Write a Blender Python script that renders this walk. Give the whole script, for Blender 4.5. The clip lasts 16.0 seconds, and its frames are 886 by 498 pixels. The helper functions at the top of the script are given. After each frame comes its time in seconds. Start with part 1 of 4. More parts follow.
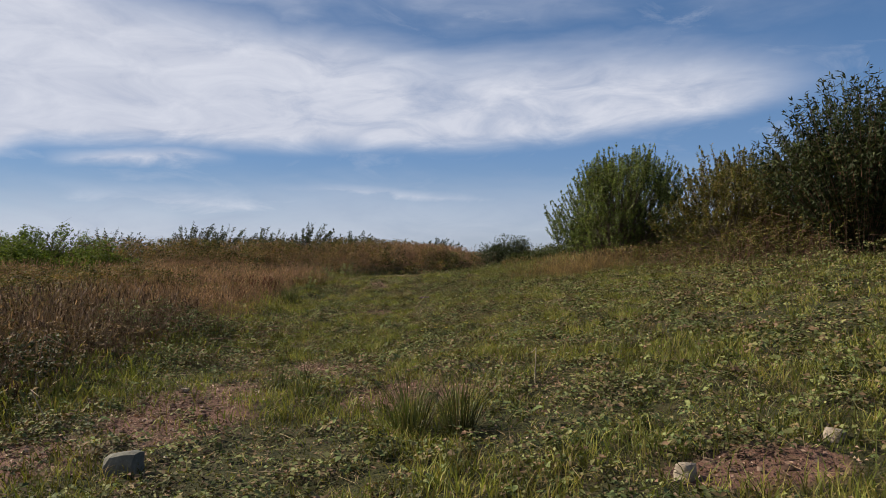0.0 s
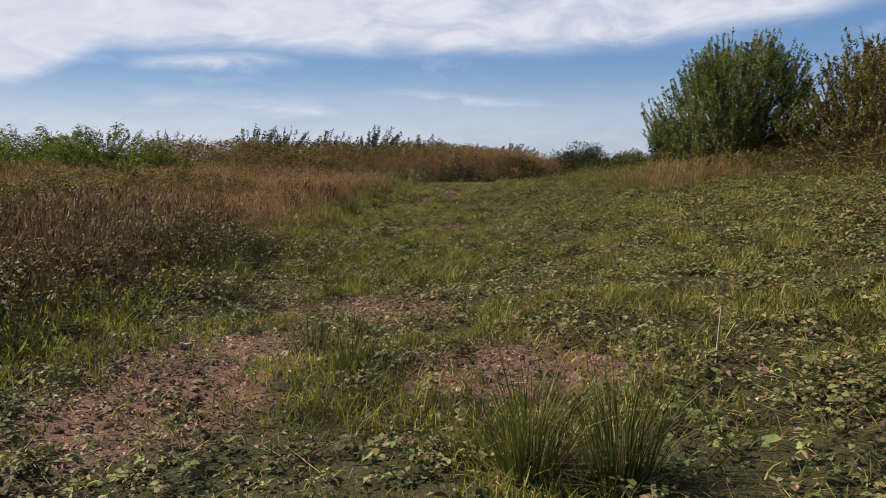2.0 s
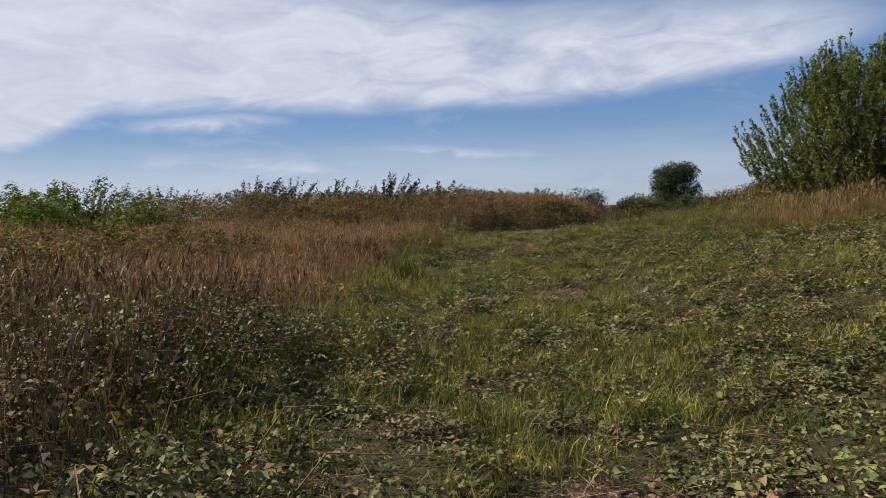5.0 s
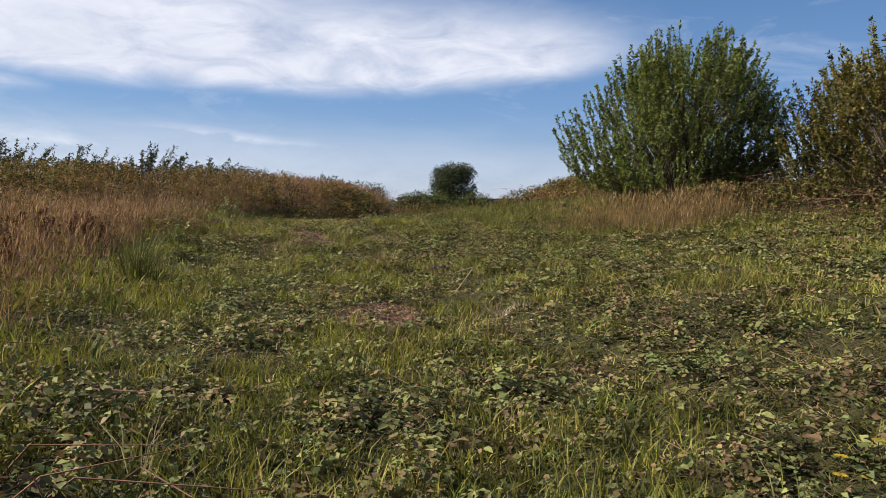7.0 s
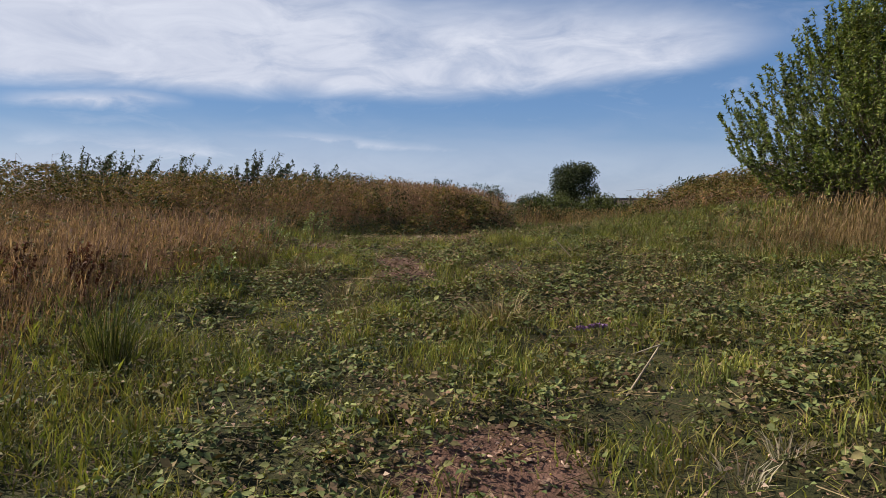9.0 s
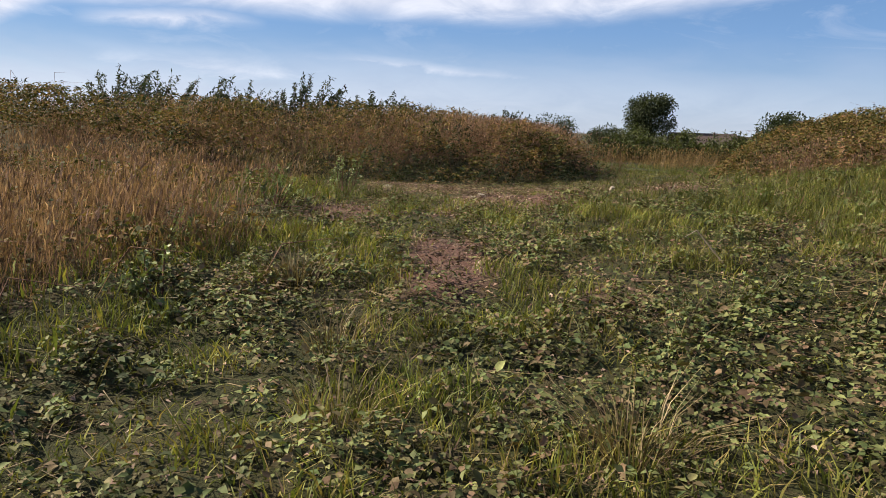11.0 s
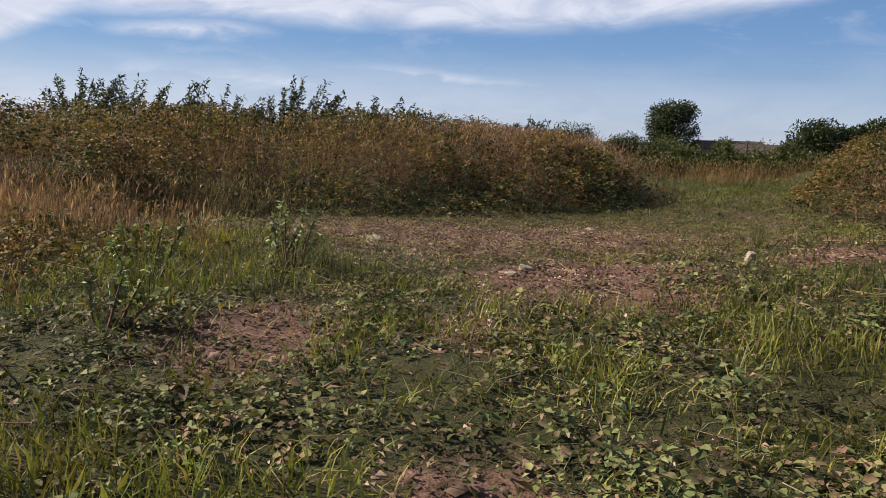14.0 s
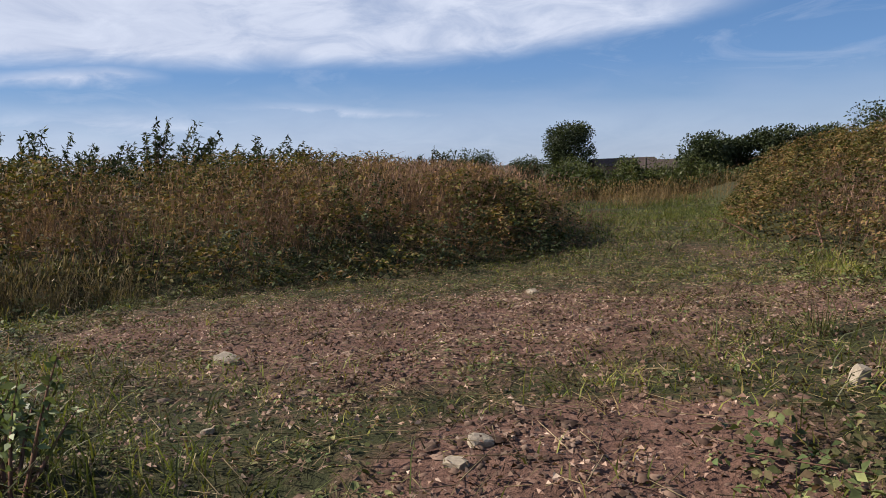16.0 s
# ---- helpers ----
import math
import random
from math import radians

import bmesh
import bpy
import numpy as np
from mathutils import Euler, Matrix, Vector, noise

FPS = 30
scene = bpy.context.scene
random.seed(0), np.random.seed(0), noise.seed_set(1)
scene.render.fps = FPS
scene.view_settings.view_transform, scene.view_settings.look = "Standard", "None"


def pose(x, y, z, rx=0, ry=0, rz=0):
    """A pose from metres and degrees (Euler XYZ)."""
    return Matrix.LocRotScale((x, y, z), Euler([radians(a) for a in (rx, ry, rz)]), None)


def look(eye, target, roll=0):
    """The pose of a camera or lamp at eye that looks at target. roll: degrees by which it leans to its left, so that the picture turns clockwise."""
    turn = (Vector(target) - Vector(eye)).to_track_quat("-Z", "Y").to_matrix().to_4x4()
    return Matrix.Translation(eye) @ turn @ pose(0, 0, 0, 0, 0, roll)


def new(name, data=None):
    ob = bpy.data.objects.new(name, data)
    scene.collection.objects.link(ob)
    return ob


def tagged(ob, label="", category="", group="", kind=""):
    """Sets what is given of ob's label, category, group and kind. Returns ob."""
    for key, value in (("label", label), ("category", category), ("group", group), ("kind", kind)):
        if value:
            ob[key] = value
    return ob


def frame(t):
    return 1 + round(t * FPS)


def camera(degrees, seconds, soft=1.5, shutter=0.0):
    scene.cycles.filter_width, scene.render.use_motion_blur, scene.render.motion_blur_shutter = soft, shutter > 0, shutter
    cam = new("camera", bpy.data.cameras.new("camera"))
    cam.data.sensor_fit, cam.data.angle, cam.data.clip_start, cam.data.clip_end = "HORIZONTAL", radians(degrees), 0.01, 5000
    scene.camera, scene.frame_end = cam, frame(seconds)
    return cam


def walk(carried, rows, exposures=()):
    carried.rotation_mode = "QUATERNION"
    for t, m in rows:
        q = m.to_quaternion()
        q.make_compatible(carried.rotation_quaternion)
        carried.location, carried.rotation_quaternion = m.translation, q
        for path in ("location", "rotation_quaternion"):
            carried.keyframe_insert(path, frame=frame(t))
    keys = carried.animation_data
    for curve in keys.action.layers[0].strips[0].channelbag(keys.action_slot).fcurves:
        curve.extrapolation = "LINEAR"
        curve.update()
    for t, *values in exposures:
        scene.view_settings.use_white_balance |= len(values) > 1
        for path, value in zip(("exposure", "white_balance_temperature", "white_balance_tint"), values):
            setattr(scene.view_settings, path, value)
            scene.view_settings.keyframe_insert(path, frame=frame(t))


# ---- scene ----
cam = camera(62.21, 16.0, 0.55)
PATH = [
    (0, pose(0.000, 0.000, 1.532, 90.12, 0.73, -0.02)),
    (0.5, pose(-0.080, 0.670, 1.524, 90.34, -1.77, 0.26)),
    (1, pose(-0.111, 1.214, 1.505, 87.63, 2.44, 0.62)),
    (1.5, pose(-0.227, 1.902, 1.457, 84.56, -1.08, 4.17)),
    (2, pose(-0.346, 2.609, 1.460, 82.94, 0.21, 5.27)),
    (2.5, pose(-0.512, 3.254, 1.445, 83.05, -0.87, 10.73)),
    (3, pose(-0.712, 3.818, 1.479, 85.47, 0.46, 9.51)),
    (3.2, pose(-0.781, 4.069, 1.454, 86.45, 2.11, 9.30)),
    (5.3, pose(-2.293, 7.273, 1.291, 87.26, 3.21, 3.62)),
    (5.5, pose(-2.344, 7.623, 1.284, 87.72, 4.27, 3.13)),
    (6, pose(-2.464, 8.349, 1.263, 87.66, 0.25, 0.85)),
    (6.5, pose(-2.446, 9.081, 1.208, 87.45, -1.13, -7.14)),
    (7, pose(-2.319, 10.078, 1.143, 86.24, -1.42, -12.15)),
    (7.5, pose(-2.137, 10.961, 1.179, 85.08, -2.13, -11.66)),
    (8, pose(-1.983, 11.820, 1.239, 85.94, -0.03, -6.94)),
    (8.5, pose(-1.924, 12.491, 1.306, 87.44, -2.04, -4.43)),
    (8.7, pose(-1.907, 12.771, 1.280, 87.11, -0.70, -4.02)),
    (10.8, pose(-1.731, 16.162, 1.537, 80.59, -2.67, 3.20)),
    (11, pose(-1.770, 16.422, 1.528, 80.61, -1.73, 2.31)),
    (11.5, pose(-1.732, 16.992, 1.571, 80.59, 1.88, 5.12)),
    (12, pose(-1.870, 17.736, 1.609, 81.14, -1.67, 4.66)),
    (12.5, pose(-1.842, 18.441, 1.626, 81.48, 4.07, 2.48)),
    (13, pose(-1.896, 19.182, 1.598, 81.90, -2.08, 1.82)),
    (13.5, pose(-1.878, 19.997, 1.642, 81.34, 2.29, 1.68)),
    (14, pose(-1.940, 20.635, 1.652, 81.19, -1.49, 3.57)),
    (14.5, pose(-1.992, 21.354, 1.667, 82.66, 2.74, 2.57)),
    (15, pose(-1.952, 22.024, 1.664, 84.37, -0.20, 1.60)),
    (15.5, pose(-1.957, 22.734, 1.730, 82.03, 0.32, -2.64)),
    (16, pose(-1.937, 23.370, 1.783, 83.57, 2.26, -4.01)),
]
walk(cam, PATH, ((0.0, 0.82, 6330, 10), (1.0, 0.86, 6380, 10), (2.0, 1.02, 6480, 10), (3.0, 0.84, 6280, 10), (5.5, 0.88, 6280, 10), (6.5, 0.98, 6330, 10), (7.0, 1.16, 6400, 10), (7.6, 1.2, 6400, 10), (8.5, 0.86, 6200, 10), (11.0, 1.22, 6330, 10), (11.5, 1.18, 6400, 10), (12.0, 1.08, 6330, 10), (12.5, 1.04, 6280, 10), (13.5, 0.95, 6230, 10), (14.0, 1.04, 6280, 10), (14.5, 0.96, 6230, 10), (15.5, 0.96, 6130, 10), (16.0, 0.92, 5930, 10)))

# ---------------------------------------------------------------- light
SUN_AZ, SUN_EL = radians(-73), radians(36)      # to the left of the way ahead
sun_dir = Vector((math.sin(SUN_AZ) * math.cos(SUN_EL), math.cos(SUN_AZ) * math.cos(SUN_EL), math.sin(SUN_EL)))
sun = new("sun", bpy.data.lights.new("sun", "SUN"))
sun.data.energy, sun.data.angle, sun.data.color = 5.0, radians(0.6), (1.0, 0.87, 0.69)
sun.matrix_world = look(sun_dir * 50, (0, 0, 0))


def link(nt, a, b):
    nt.links.new(a, b)


def nd(nt, kind, **values):
    n = nt.nodes.new(kind)
    for k, v in values.items():
        n.inputs[k].default_value = v
    return n


def mth(nt, op, a, b=None, c=None, clamp=False):
    n = nt.nodes.new("ShaderNodeMath")
    n.operation, n.use_clamp = op, clamp
    for i, v in enumerate((a, b, c)):
        if v is None:
            continue
        if isinstance(v, (int, float)):
            n.inputs[i].default_value = v
        else:
            nt.links.new(v, n.inputs[i])
    return n.outputs[0]


def ramp(nt, fac, stops, mode="LINEAR"):
    n = nt.nodes.new("ShaderNodeValToRGB")
    n.color_ramp.interpolation = mode
    el = n.color_ramp.elements
    while len(el) < len(stops):
        el.new(0.5)
    for e, (p, c) in zip(el, stops):
        e.position = p
        e.color = (*c, 1) if isinstance(c, tuple) else (c, c, c, 1)
    nt.links.new(fac, n.inputs[0])
    return n.outputs[0]


def mix(nt, fac, a, b, blend="MIX"):
    n = nt.nodes.new("ShaderNodeMix")
    n.data_type, n.blend_type = "RGBA", blend
    for sock, v in ((n.inputs[0], fac), (n.inputs[6], a), (n.inputs[7], b)):
        if isinstance(v, (int, float)):
            sock.default_value = v
        elif isinstance(v, tuple):
            sock.default_value = (*v, 1)
        else:
            nt.links.new(v, sock)
    return n.outputs[2]


# sky with a long streak of high cloud
world = bpy.data.worlds.new("sky")
scene.world = world
world.use_nodes = True
wt = world.node_tree
wt.nodes.clear()
sky = wt.nodes.new("ShaderNodeTexSky")
sky.sky_type, sky.sun_disc = "NISHITA", False
sky.sun_elevation, sky.sun_rotation = SUN_EL, SUN_AZ
sky.air_density, sky.dust_density, sky.ozone_density = 1.0, 0.3, 3.0
tc = wt.nodes.new("ShaderNodeTexCoord")
sep = wt.nodes.new("ShaderNodeSeparateXYZ")
link(wt, tc.outputs["Generated"], sep.inputs[0])
X, Y, Z = sep.outputs
az = mth(wt, "ARCTAN2", X, Y)
flat = mth(wt, "SQRT", mth(wt, "ADD", mth(wt, "MULTIPLY", X, X), mth(wt, "MULTIPLY", Y, Y)))
el = mth(wt, "ARCTAN2", Z, flat)
cmb = wt.nodes.new("ShaderNodeCombineXYZ")
link(wt, az, cmb.inputs[0])
link(wt, mth(wt, "MULTIPLY", el, 3.0), cmb.inputs[1])


def sky_noise(scale, detail, rough, warp=0.0):
    n = nd(wt, "ShaderNodeTexNoise", Scale=scale, Detail=detail, Roughness=rough, Distortion=warp)
    link(wt, cmb.outputs[0], n.inputs["Vector"])
    return n.outputs["Fac"]


big = sky_noise(3.0, 5, 0.55, 0.3)
fine = sky_noise(9.0, 8, 0.6, 0.6)
wave = mth(wt, "ADD", mth(wt, "MULTIPLY", mth(wt, "SUBTRACT", big, 0.5), 0.10),
           mth(wt, "MULTIPLY", mth(wt, "SUBTRACT", fine, 0.5), 0.05))
elw = mth(wt, "ADD", el, wave)
az_pos = mth(wt, "MAXIMUM", az, 0.0)
low = mth(wt, "ADD", mth(wt, "ADD", mth(wt, "MULTIPLY", mth(wt, "MULTIPLY", az_pos, az_pos), 0.19), 0.139),
          mth(wt, "MULTIPLY", ramp(wt, mth(wt, "MULTIPLY", az, -1.0, clamp=True), ((0.50, 0.0), (0.62, 1.0)), "EASE"), -0.050))
top = mth(wt, "ADD", mth(wt, "MULTIPLY", mth(wt, "MINIMUM", az, 0.0), -0.16), mth(wt, "ADD", mth(wt, "MULTIPLY", az_pos, -0.03), 0.262))
elf = mth(wt, "ADD", el, mth(wt, "MULTIPLY", wave, 0.22))
up = ramp(wt, mth(wt, "ADD", mth(wt, "MULTIPLY", mth(wt, "SUBTRACT", elf, low), 30), 0.4, clamp=True), ((0.0, 0.0), (1.0, 1.0)), "EASE")
dn = ramp(wt, mth(wt, "ADD", mth(wt, "MULTIPLY", mth(wt, "SUBTRACT", top, elw), 11), 0.4, clamp=True), ((0.0, 0.0), (1.0, 1.0)), "EASE")
right = ramp(wt, mth(wt, "SUBTRACT", 1.0, mth(wt, "MULTIPLY", mth(wt, "SUBTRACT", mth(wt, "ADD", az, mth(wt, "MULTIPLY", wave, 1.5)), 0.31), 4.6), clamp=True), ((0.0, 0.0), (1.0, 1.0)), "EASE")
band = mth(wt, "MULTIPLY", mth(wt, "MULTIPLY", up, dn), right)
floor_ = mth(wt, "ADD", mth(wt, "MULTIPLY", mth(wt, "MULTIPLY", az, -0.9, clamp=True), 0.6), 0.36)
band = mth(wt, "MULTIPLY", band, mth(wt, "ADD", mth(wt, "MULTIPLY", fine, 1.1), floor_), clamp=True)
veil = ramp(wt, mth(wt, "SUBTRACT", 1.0, mth(wt, "MULTIPLY", mth(wt, "ABSOLUTE", mth(wt, "SUBTRACT", elw, 0.035)), 12), clamp=True), ((0.0, 0.0), (1.0, 0.68)), "EASE")
wisps = ramp(wt, sky_noise(4.5, 7, 0.62, 1.2), ((0.50, 0.0), (0.78, 0.42)))
high = ramp(wt, elw, ((0.27, 0.0), (0.36, 0.75)))
upper = mth(wt, "MULTIPLY", high, ramp(wt, big, ((0.34, 0.0), (0.56, 0.9))))
left = ramp(wt, mth(wt, "ADD", mth(wt, "MULTIPLY", az, -0.8), 0.45, clamp=True), ((0.0, 0.35), (1.0, 1.0)))
cloud = mth(wt, "MAXIMUM", band, mth(wt, "MULTIPLY", upper, left))
cloud = mth(wt, "MAXIMUM", cloud, mth(wt, "MULTIPLY", veil, left))
cloud = mth(wt, "MAXIMUM", cloud, wisps)


def streak(az0, az1, el0, el1, thick, ends, strength):
    """A thin drawn-out wisp from one bearing and height to another."""
    u = mth(wt, "DIVIDE", mth(wt, "SUBTRACT", az, az0), az1 - az0)
    mid = mth(wt, "ADD", mth(wt, "MULTIPLY", u, el1 - el0), el0)
    off = mth(wt, "ABSOLUTE", mth(wt, "SUBTRACT", mth(wt, "ADD", el, mth(wt, "MULTIPLY", wave, 0.45)), mid))
    body = mth(wt, "SUBTRACT", 1.0, mth(wt, "DIVIDE", off, thick), clamp=True)
    far_ = mth(wt, "MULTIPLY", mth(wt, "SUBTRACT", 0.5, mth(wt, "ABSOLUTE", mth(wt, "SUBTRACT", u, 0.5))), ends, clamp=True)
    tone = mth(wt, "MULTIPLY", mth(wt, "MULTIPLY", body, far_), mth(wt, "ADD", mth(wt, "MULTIPLY", fine, 1.6), -0.1))
    return mth(wt, "MULTIPLY", tone, strength, clamp=True)


for wisp in (streak(-0.50, -0.27, 0.121, 0.124, 0.013, 3.0, 1.15), streak(-0.34, 0.22, 0.090, 0.060, 0.016, 2.5, 0.75), streak(-0.62, -0.05, 0.080, 0.062, 0.030, 2.2, 0.8)):
    cloud = mth(wt, "MAXIMUM", cloud, wisp)
cloud = mth(wt, "MULTIPLY", cloud, 0.95, clamp=True)
shade = mix(wt, ramp(wt, fine, ((0.3, 0.0), (0.7, 1.0))), (6.0, 6.3, 7.4), (8.3, 8.4, 9.1))
blue = ramp(wt, mth(wt, "MULTIPLY", el, 2.0, clamp=True), ((0.0, (0.42, 0.51, 0.66)), (0.08, (0.29, 0.42, 0.63)), (0.25, (0.165, 0.315, 0.60)), (0.6, (0.078, 0.188, 0.415)), (1.0, (0.065, 0.16, 0.37))))
blue = mix(wt, 1.0, blue, (9.6, 9.6, 9.6), "MULTIPLY")
clear = mix(wt, 0.75, sky.outputs[0], blue)
skyc = mix(wt, cloud, clear, shade)
bg = nd(wt, "ShaderNodeBackground", Strength=0.050)
link(wt, skyc, bg.inputs[0])
out = wt.nodes.new("ShaderNodeOutputWorld")
link(wt, bg.outputs[0], out.inputs[0])


# ---------------------------------------------------------------- materials
def material(name):
    m = bpy.data.materials.new(name)
    m.use_nodes = True
    t = m.node_tree
    return m, t, t.nodes["Principled BSDF"]


def position_noise(t, scale, detail=4, rough=0.55):
    g = t.nodes.new("ShaderNodeNewGeometry")
    n = nd(t, "ShaderNodeTexNoise", Scale=scale, Detail=detail, Roughness=rough)
    link(t, g.outputs["Position"], n.inputs["Vector"])
    return n.outputs["Fac"]


def foliage(name, stops, patch=0.6, spread=0.55, rough=0.5, thin=0.3, spec=0.35, plant_scale=4.0):
    """Leaves or blades: each differs from the next, and whole patches differ too."""
    m, t, b = material(name)
    g = t.nodes.new("ShaderNodeNewGeometry")
    n = position_noise(t, patch, 3)
    n = mth(t, "ADD", mth(t, "MULTIPLY", mth(t, "SUBTRACT", n, 0.5), 1.7), 0.5, clamp=True)
    f = mth(t, "ADD", mth(t, "MULTIPLY", g.outputs["Random Per Island"], spread), mth(t, "MULTIPLY", n, 1 - spread))
    col = ramp(t, f, tuple((p, tuple(0.66 * v for v in c)) for p, c in stops))
    grain = position_noise(t, 60, 3)
    col = mix(t, 0.6, col, ramp(t, grain, ((0.3, 0.55), (0.7, 1.25))), "MULTIPLY")
    plant = position_noise(t, plant_scale, 2)
    col = mix(t, 0.9, col, ramp(t, plant, ((0.34, 0.30), (0.5, 0.85), (0.66, 1.5))), "MULTIPLY")
    link(t, col, b.inputs["Base Color"])
    b.inputs["Roughness"].default_value = rough
    b.inputs["Specular IOR Level"].default_value = spec
    if thin:
        tr = t.nodes.new("ShaderNodeBsdfTranslucent")
        link(t, mix(t, 1.0, col, (1.15, 1.2, 0.6), "MULTIPLY"), tr.inputs[0])
        ms = nd(t, "ShaderNodeMixShader", Fac=thin)
        link(t, b.outputs[0], ms.inputs[1])
        link(t, tr.outputs[0], ms.inputs[2])
        link(t, ms.outputs[0], t.nodes["Material Output"].inputs[0])
    return m


M_COVER = foliage("low_leaf", ((0.0, (0.050, 0.078, 0.032)), (0.28, (0.135, 0.176, 0.064)), (0.50, (0.245, 0.258, 0.095)), (0.62, (0.205, 0.160, 0.080)), (0.84, (0.260, 0.150, 0.100)), (1.0, (0.38, 0.32, 0.24))), 1.6, 0.5, 0.65, 0.12, 0.1)
M_GRASS = foliage("short_grass", ((0.0, (0.095, 0.145, 0.030)), (0.38, (0.212, 0.238, 0.050)), (0.64, (0.350, 0.325, 0.075)), (0.83, (0.30, 0.215, 0.085)), (1.0, (0.40, 0.30, 0.15))), 1.3, 0.6, 0.6, 0.26, 0.15)
M_RUSH = foliage("rush", ((0.0, (0.06, 0.09, 0.022)), (0.6, (0.12, 0.14, 0.035)), (1.0, (0.28, 0.22, 0.09))), 2.0, 0.8, 0.5, 0.2, 0.2)
M_LUSH = foliage("lush_grass", ((0.0, (0.065, 0.095, 0.024)), (0.5, (0.135, 0.155, 0.038)), (0.8, (0.22, 0.21, 0.06)), (1.0, (0.32, 0.25, 0.11))), 0.8, 0.5, 0.5, 0.35, 0.2)
M_DRY = foliage("dry_grass", ((0.0, (0.14, 0.090, 0.045)), (0.35, (0.25, 0.165, 0.085)), (0.65, (0.35, 0.235, 0.13)), (1.0, (0.42, 0.32, 0.18))), 0.6, 0.65, 0.65, 0.35, 0.12)
M_RED = foliage("reddish_grass", ((0.0, (0.14, 0.085, 0.062)), (0.4, (0.27, 0.158, 0.125)), (0.75, (0.39, 0.24, 0.195)), (1.0, (0.50, 0.35, 0.27))), 0.6, 0.65, 0.65, 0.35, 0.12)
M_BRAMBLE = foliage("bramble_leaf", ((0.0, (0.042, 0.058, 0.022)), (0.28, (0.090, 0.105, 0.034)), (0.45, (0.170, 0.150, 0.046)), (0.62, (0.25, 0.165, 0.068)), (0.8, (0.27, 0.145, 0.078)), (1.0, (0.34, 0.24, 0.15))), 0.9, 0.45, 0.7, 0.24, 0.1, 1.8)
M_SHRUB = foliage("shrub_leaf", ((0.0, (0.028, 0.042, 0.020)), (0.5, (0.055, 0.072, 0.030)), (0.85, (0.095, 0.11, 0.042)), (1.0, (0.14, 0.12, 0.06))), 0.8, 0.7, 0.65, 0.22, 0.12)
M_GREEN = foliage("green_leaf", ((0.0, (0.070, 0.115, 0.022)), (0.5, (0.150, 0.205, 0.038)), (1.0, (0.23, 0.26, 0.06))), 0.5, 0.6, 0.7, 0.3, 0.06)
M_WILLOW = foliage("willow_leaf", ((0.0, (0.075, 0.115, 0.038)), (0.45, (0.155, 0.205, 0.056)), (0.8, (0.25, 0.28, 0.078)), (0.93, (0.25, 0.22, 0.06)), (1.0, (0.28, 0.18, 0.07))), 0.9, 0.75, 0.5, 0.34, 0.25)
M_OCHRE = foliage("ochre_leaf", ((0.0, (0.075, 0.092, 0.028)), (0.4, (0.150, 0.155, 0.042)), (0.7, (0.22, 0.175, 0.052)), (1.0, (0.27, 0.165, 0.065))), 0.6, 0.65, 0.55, 0.3, 0.2)
M_SCRUB = foliage("scrub_leaf", ((0.0, (0.042, 0.060, 0.020)), (0.5, (0.090, 0.108, 0.032)), (1.0, (0.15, 0.145, 0.05))), 0.4, 0.6, 0.55, 0.28, 0.2)
M_FAR = foliage("far_leaf", ((0.0, (0.030, 0.046, 0.020)), (0.6, (0.070, 0.090, 0.036)), (1.0, (0.13, 0.14, 0.05))), 0.25, 0.6, 0.6, 0.15, 0.2)
M_DEAD = foliage("dead_leaf", ((0.0, (0.080, 0.052, 0.036)), (0.5, (0.185, 0.120, 0.084)), (0.85, (0.32, 0.215, 0.15)), (1.0, (0.46, 0.37, 0.27))), 1.2, 0.75, 0.7, 0.1, 0.15)
M_THATCH = foliage("thatch", ((0.0, (0.07, 0.065, 0.024)), (0.3, (0.13, 0.115, 0.042)), (0.55, (0.17, 0.115, 0.062)), (0.8, (0.24, 0.155, 0.095)), (1.0, (0.42, 0.33, 0.21))), 1.1, 0.75, 0.7, 0.15, 0.15)
M_LITTER = foliage("leaf_litter", ((0.0, (0.090, 0.055, 0.040)), (0.45, (0.26, 0.155, 0.112)), (0.8, (0.44, 0.30, 0.225)), (1.0, (0.62, 0.50, 0.40))), 2.0, 0.7, 0.7, 0.08, 0.15)
M_WITHER = foliage("withered_leaf", ((0.0, (0.075, 0.060, 0.030)), (0.35, (0.17, 0.125, 0.065)), (0.65, (0.27, 0.175, 0.105)), (1.0, (0.40, 0.29, 0.20))), 1.4, 0.6, 0.7, 0.2, 0.1, 3.0)
M_STRAW = foliage("straw", ((0.0, (0.16, 0.11, 0.055)), (0.5, (0.30, 0.22, 0.11)), (1.0, (0.48, 0.38, 0.22))), 1.0, 0.7, 0.6, 0.15, 0.2)
M_PURPLE = foliage("purple_floret", ((0.0, (0.20, 0.08, 0.28)), (1.0, (0.42, 0.24, 0.52))), 3, 0.8, 0.6, 0.2)
M_FLUFF = foliage("pale_fluff", ((0.0, (0.30, 0.24, 0.16)), (1.0, (0.62, 0.55, 0.44))), 3, 0.8, 0.8, 0.25, 0.1)


def wood(name, a, b2, scale=18):
    m, t, b = material(name)
    col = ramp(t, position_noise(t, scale, 5), ((0.3, a), (0.7, b2)))
    link(t, col, b.inputs["Base Color"])
    b.inputs["Roughness"].default_value = 0.9
    b.inputs["Specular IOR Level"].default_value = 0.12
    bp = nd(t, "ShaderNodeBump", Strength=0.5, Distance=0.01)
    link(t, position_noise(t, scale * 3, 4), bp.inputs["Height"])
    link(t, bp.outputs[0], b.inputs["Normal"])
    return m


